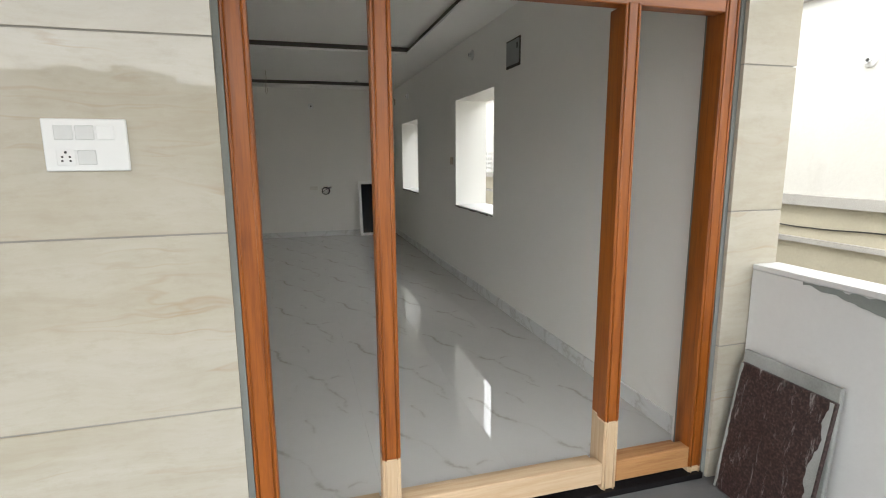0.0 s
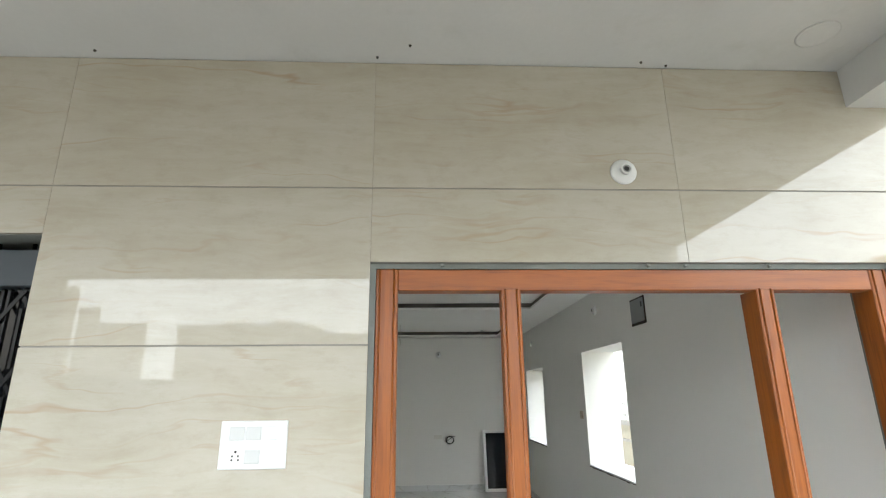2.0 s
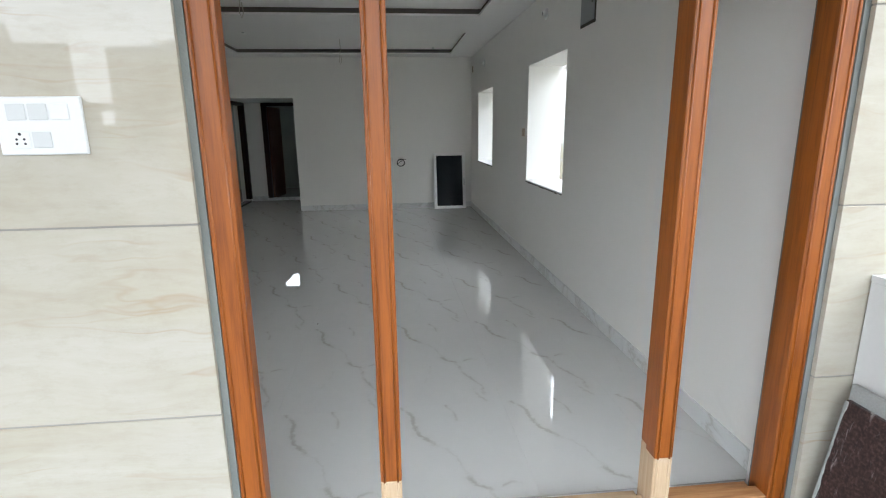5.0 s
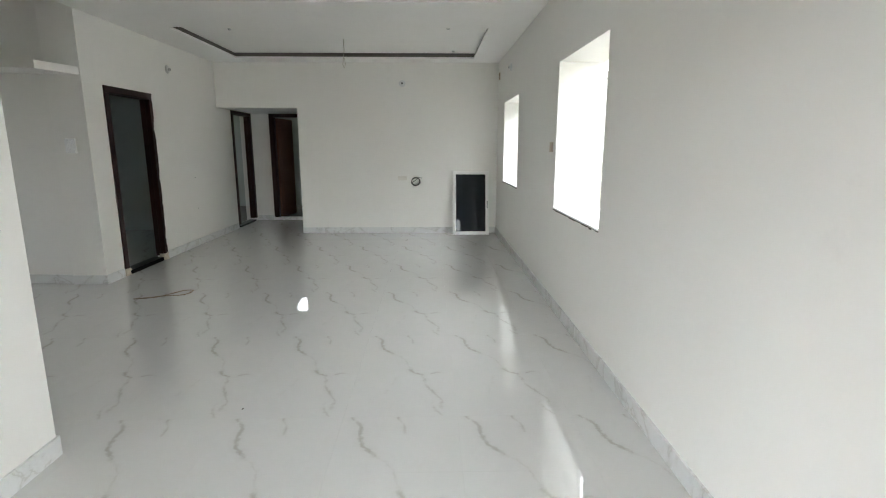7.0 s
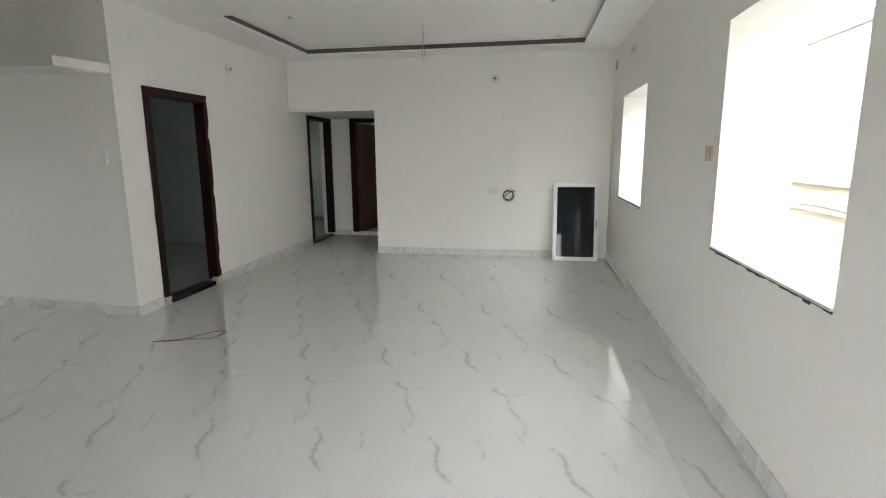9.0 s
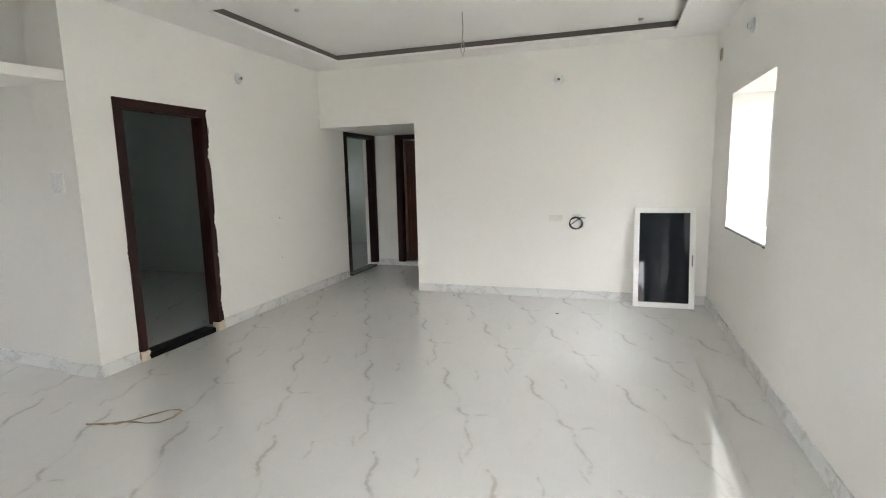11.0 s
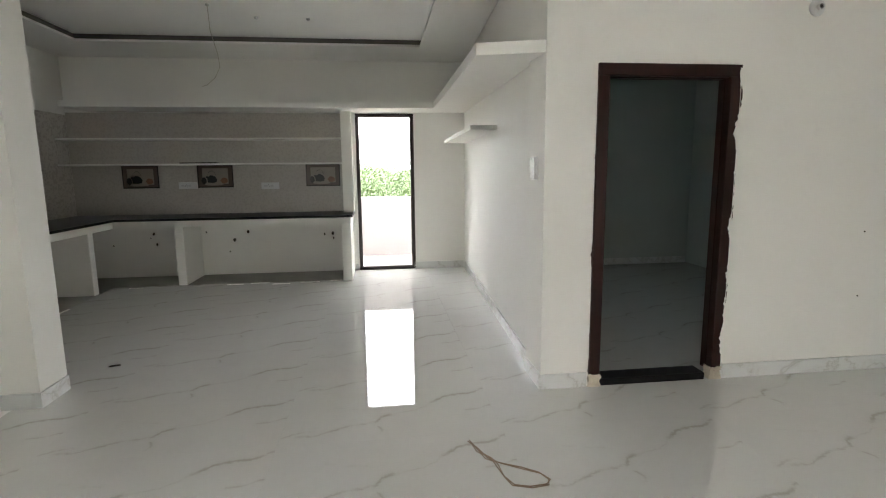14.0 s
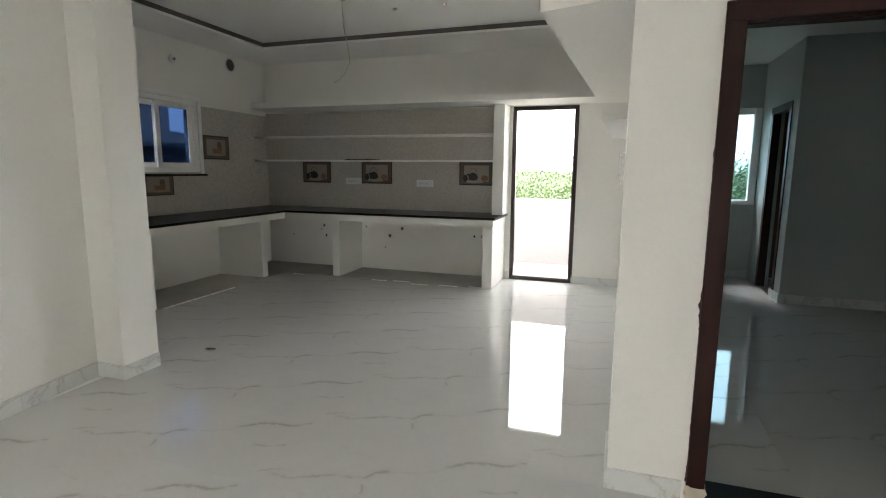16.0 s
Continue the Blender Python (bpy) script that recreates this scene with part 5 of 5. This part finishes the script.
solid("sill", (x0 - 0.06, x1, 1.452, 1.51, z0 - 0.045, z0 - 0.021), GRANITE, kw, "black granite sill")
bm = bmesh.new()
for z in (1.62, 1.72):
    tube(bm, [(x0, 1.27, z), (x1, 1.27, z)], 0.008, 6)
part("grille_bar", bm, STEEL, kw)
# the house behind the kitchen window
h2 = thing("neighbour_house", "dark low house seen through the kitchen window", "house", (-9, -4, -3.6))
solid("wall", (-14, -7.2, -8, -3.6, -3.6, 1.95), BLUE_STEEL, h2)
bm = bmesh.new()
prism(bm, [(-14.4, -8.4), (-6.9, -8.4), (-6.9, -3.3), (-14.4, -3.3)], 1.951, 2.05)
part("roof", bm, FAR_DARK, h2)

# round vent hole and lamp holder high on the kitchen wall
t = thing("exhaust_hole", "round dark exhaust hole high in the wall", "vent", (-8.43, YS, 2.888))
bm = bmesh.new()
lathe(bm, [(0.092, 0), (0.092, 0.008), (0.078, 0.010), (0.076, 0.0)], Matrix.Translation((-8.425, YS, 2.885)) @ Matrix.Rotation(radians(-90), 4, "X"), 24)
part("rim", bm, GREY_PLASTIC, t)
bm = bmesh.new()
lathe(bm, [(0.077, 0.0), (0.077, 0.004)], Matrix.Translation((-8.425, YS, 2.885)) @ Matrix.Rotation(radians(-90), 4, "X"), 24)
part("opening", bm, BLACK, t, "black opening")
bulb_holder((-7.42, YS, 2.77), Matrix.Rotation(radians(-90), 4, "X"), "white lamp holder without bulb on kitchen wall")

# dark stain spots on the wall under the counter, built as low lumps
for y, z, s in ((1.9, 0.46, 0.012), (2.447, 0.619, 0.013), (2.478, 0.464, 0.014), (2.40, 0.56, 0.009), (3.157, 0.625, 0.013), (3.539, 0.507, 0.02), (3.736, 0.621, 0.018), (3.47, 0.34, 0.009), (4.82, 0.56, 0.014), (4.939, 0.565, 0.018), (4.95, 0.50, 0.012)):
    bm = bmesh.new()
    bmesh.ops.create_icosphere(bm, subdivisions=2, radius=s, matrix=Matrix.Translation((XW + 0.006, y, z)) @ Matrix.Diagonal((0.5, 1, 1.4, 1)))
    for v in bm.verts:
        v.co += Vector((0.2, 1, 1)) * s * 0.8 * noise.noise(v.co * 35)
    tagged(part("stain_spot", bm, DIRT), "small dark stain spot on the wall under the counter", "pipe stub", group="pipe stubs")
rs = random.Random(9)
bm = bmesh.new()
for y in (3.6, 3.9, 4.2, 4.55, 4.95, 2.4):
    n = 7
    L = rs.uniform(0.15, 0.3)
    x = CX + rs.uniform(-0.05, 0.06)
    for i in range(n):
        a = y + L * i / n
        w = 0.008 + 0.012 * rs.random()
        box(bm, x - w, x + w, a, a + L / n, -0.003, 0.005)
for x in (-7.4, -7.1, -6.7):
    for i in range(8):
        w = 0.006 + 0.012 * rs.random()
        box(bm, x + 0.045 * i, x + 0.045 * (i + 1), CY - w - 0.05, CY + w - 0.05, -0.003, 0.005)
tagged(part("plaster_drips", bm, WALL), "spilt white plaster streaks along the counter line", "plaster streaks", kind="stuff")
tagged(solid("offcut_strip", (-9.05, -8.9, 2.96, 3.44, 1.5985, 1.612), GRANITE), "thin black stone strip lying on the kitchen shelf", "stone strip")
# hanging wire, ceiling outlets and light boxes of the kitchen tray
bm = bmesh.new()
tube(bm, [(-6.99, 4.03, KC + 0.085), (-6.99, 4.04, 2.85), (-6.98, 4.10, 2.62), (-6.98, 4.11, 2.50), (-6.975, 4.06, 2.40), (-6.975, 3.98, 2.33), (-6.977, 3.93, 2.315)], 0.0028, 6)
tagged(part("ceiling_wire", bm, WIRE_PALE), "bent wire hanging from the kitchen ceiling", "wire", group="ceiling wires")
for x, y in ((-7.03, 4.02), (-7.44, 4.39), (-7.45, 4.93)):
    bm = bmesh.new()
    lathe(bm, [(0.02, 0.0), (0.02, -0.014), (0.010, -0.022)], Matrix.Translation((x, y, KC + 0.085)), 12)
    tagged(part("ceiling_outlet", bm, GREY_PLASTIC), "small grey wire outlet in the ceiling", "ceiling outlet", group="ceiling outlets")
# film wrapped switch on the side wall
t = thing("switch_plate", "small switch plate wrapped in crinkled clear film", "switch plate", (-4.83, 6.683, 1.475))
solid("plate", (-4.882, -4.778, 6.671, 6.6825, 1.400, 1.552), UPVC, t, bevel=0.003)
bm = bmesh.new()
box(bm, -4.880, -4.780, 6.657, 6.6705, 1.405, 1.548)
bmesh.ops.subdivide_edges(bm, edges=bm.edges, cuts=6, use_grid_fill=True)
for v in bm.verts:
    v.co.y = min(6.6705, v.co.y + 0.005 * noise.noise(v.co * 55))
part("film", bm, FILM, t, "crinkled clear film")

# ---- bedroom beyond the dark doorway ----
bw = tagged(new("window_bedroom"), "white plastic bedroom window with clear pane", "window", kind="structure")
bw.matrix_world = Matrix.Translation(at_scale((-10.45, 7.7, 1)))
y0, y1, z0, z1 = RW
for nm, d in (("frame_side", (-10.50, -10.40, y0, y0 + 0.07, z0, z1)), ("frame_side", (-10.50, -10.40, y1 - 0.09, y1, z0, z1)), ("frame_head", (-10.50, -10.40, y0 + 0.07, y1 - 0.09, z1 - 0.08, z1)), ("frame_sill", (-10.50, -10.36, y0 + 0.07, y1 - 0.09, z0, z0 + 0.06))):
    solid(nm, d, UPVC, bw, bevel=0.003)
g = solid("pane", (-10.46, -10.455, y0 + 0.07, y1 - 0.09, z0 + 0.06, z1 - 0.08), GLASS, bw, "clear glass")
g.visible_shadow = False
t = thing("door_frame", "dark wooden bathroom door frame", "door frame", (-9.75, 8.5, 0))
for nm, d in (("jamb", (BD[0], BD[0] + 0.08, 8.47, 8.56, 0, 2.19)), ("jamb", (BD[1] - 0.08, BD[1], 8.47, 8.56, 0, 2.19)), ("head", (BD[0], BD[1], 8.47, 8.56, 2.19, 2.27))):
    solid(nm, d, MAHOGANY, t)

# ---- floor tiles: one print, laid straight through ----
floor_ob = bpy.data.objects["floor"]
TX, TY = 0.63, 1.25
me_cache = {}


def floor_tile(x0, x1, y0, y1, cx, cy):
    """One tile, cut to its stretch; its origin is the full tile's centre, so that the print runs true."""
    key = tuple(round(v, 3) for v in (x0 - cx, x1 - cx, y0 - cy, y1 - cy))
    if key not in me_cache:
        bm = bmesh.new()
        g = 0.0002
        box(bm, key[0] + g, key[1] - g, key[2] + g, key[3] - g, -0.007, 0.0)
        bmesh.ops.recalc_face_normals(bm, faces=bm.faces)
        bm.transform(Matrix.Scale(U, 4))
        me = bpy.data.meshes.new("floor_tile")
        bm.to_mesh(me)
        bm.free()
        me.materials.append(FLOOR_TILE)
        me_cache[key] = me
    ob = new("floor_tile", me_cache[key])
    ob.location = at_scale((cx, cy, 0))
    ob.parent = floor_ob


def lay(x0, x1, y0, y1):
    i0, i1 = math.floor((x0 + 0.98) / TX), math.ceil((x1 + 0.98) / TX)
    j0, j1 = math.floor((y0 - 2.55) / TY), math.ceil((y1 - 2.55) / TY)
    for i in range(i0, i1):
        for j in range(j0, j1):
            a, b = -0.98 + TX * i, 2.55 + TY * j
            c0, c1, d0, d1 = max(a, x0), min(a + TX, x1), max(b, y0), min(b + TY, y1)
            if c1 - c0 > 0.02 and d1 - d0 > 0.02:
                floor_tile(c0, c1, d0, d1, a + TX / 2, b + TY / 2)


lay(-2.95, -0.0, 1.765, 3.30)
lay(-4.645, -0.0, 3.30, 10.0)
lay(XW, -4.645, 3.30, 6.93)
lay(XW, -5.12, YS, 3.30)
lay(-4.645, -1.95, 10.0, 11.65)
lay(-10.42, -4.645, 6.93, 10.42)
lay(-7.85, -4.87, 10.6, 14.2)
lay(-4.7, -1.95, 11.85, 14.2)

# nail specks and smudges left on the walls
for x, y, z, r in ((-2.935, 3.348, 1.123, 0.006), (-2.935, 3.186, 0.775, 0.006), (-2.935, 3.127, 0.606, 0.005), (-4.645, 9.01, 1.014, 0.006), (-4.645, 9.01, 0.552, 0.006)):
    bm = bmesh.new()
    lathe(bm, [(r, 0.0), (r * 0.8, 0.004), (r * 0.3, 0.006)], Matrix.Translation((x + 0.0005, y, z)) @ Matrix.Rotation(radians(90), 4, "Y"), 8)
    tagged(part("wall_nail", bm, DIRT), "small dark nail hole mark on white wall", "nail", group="nails in the walls")
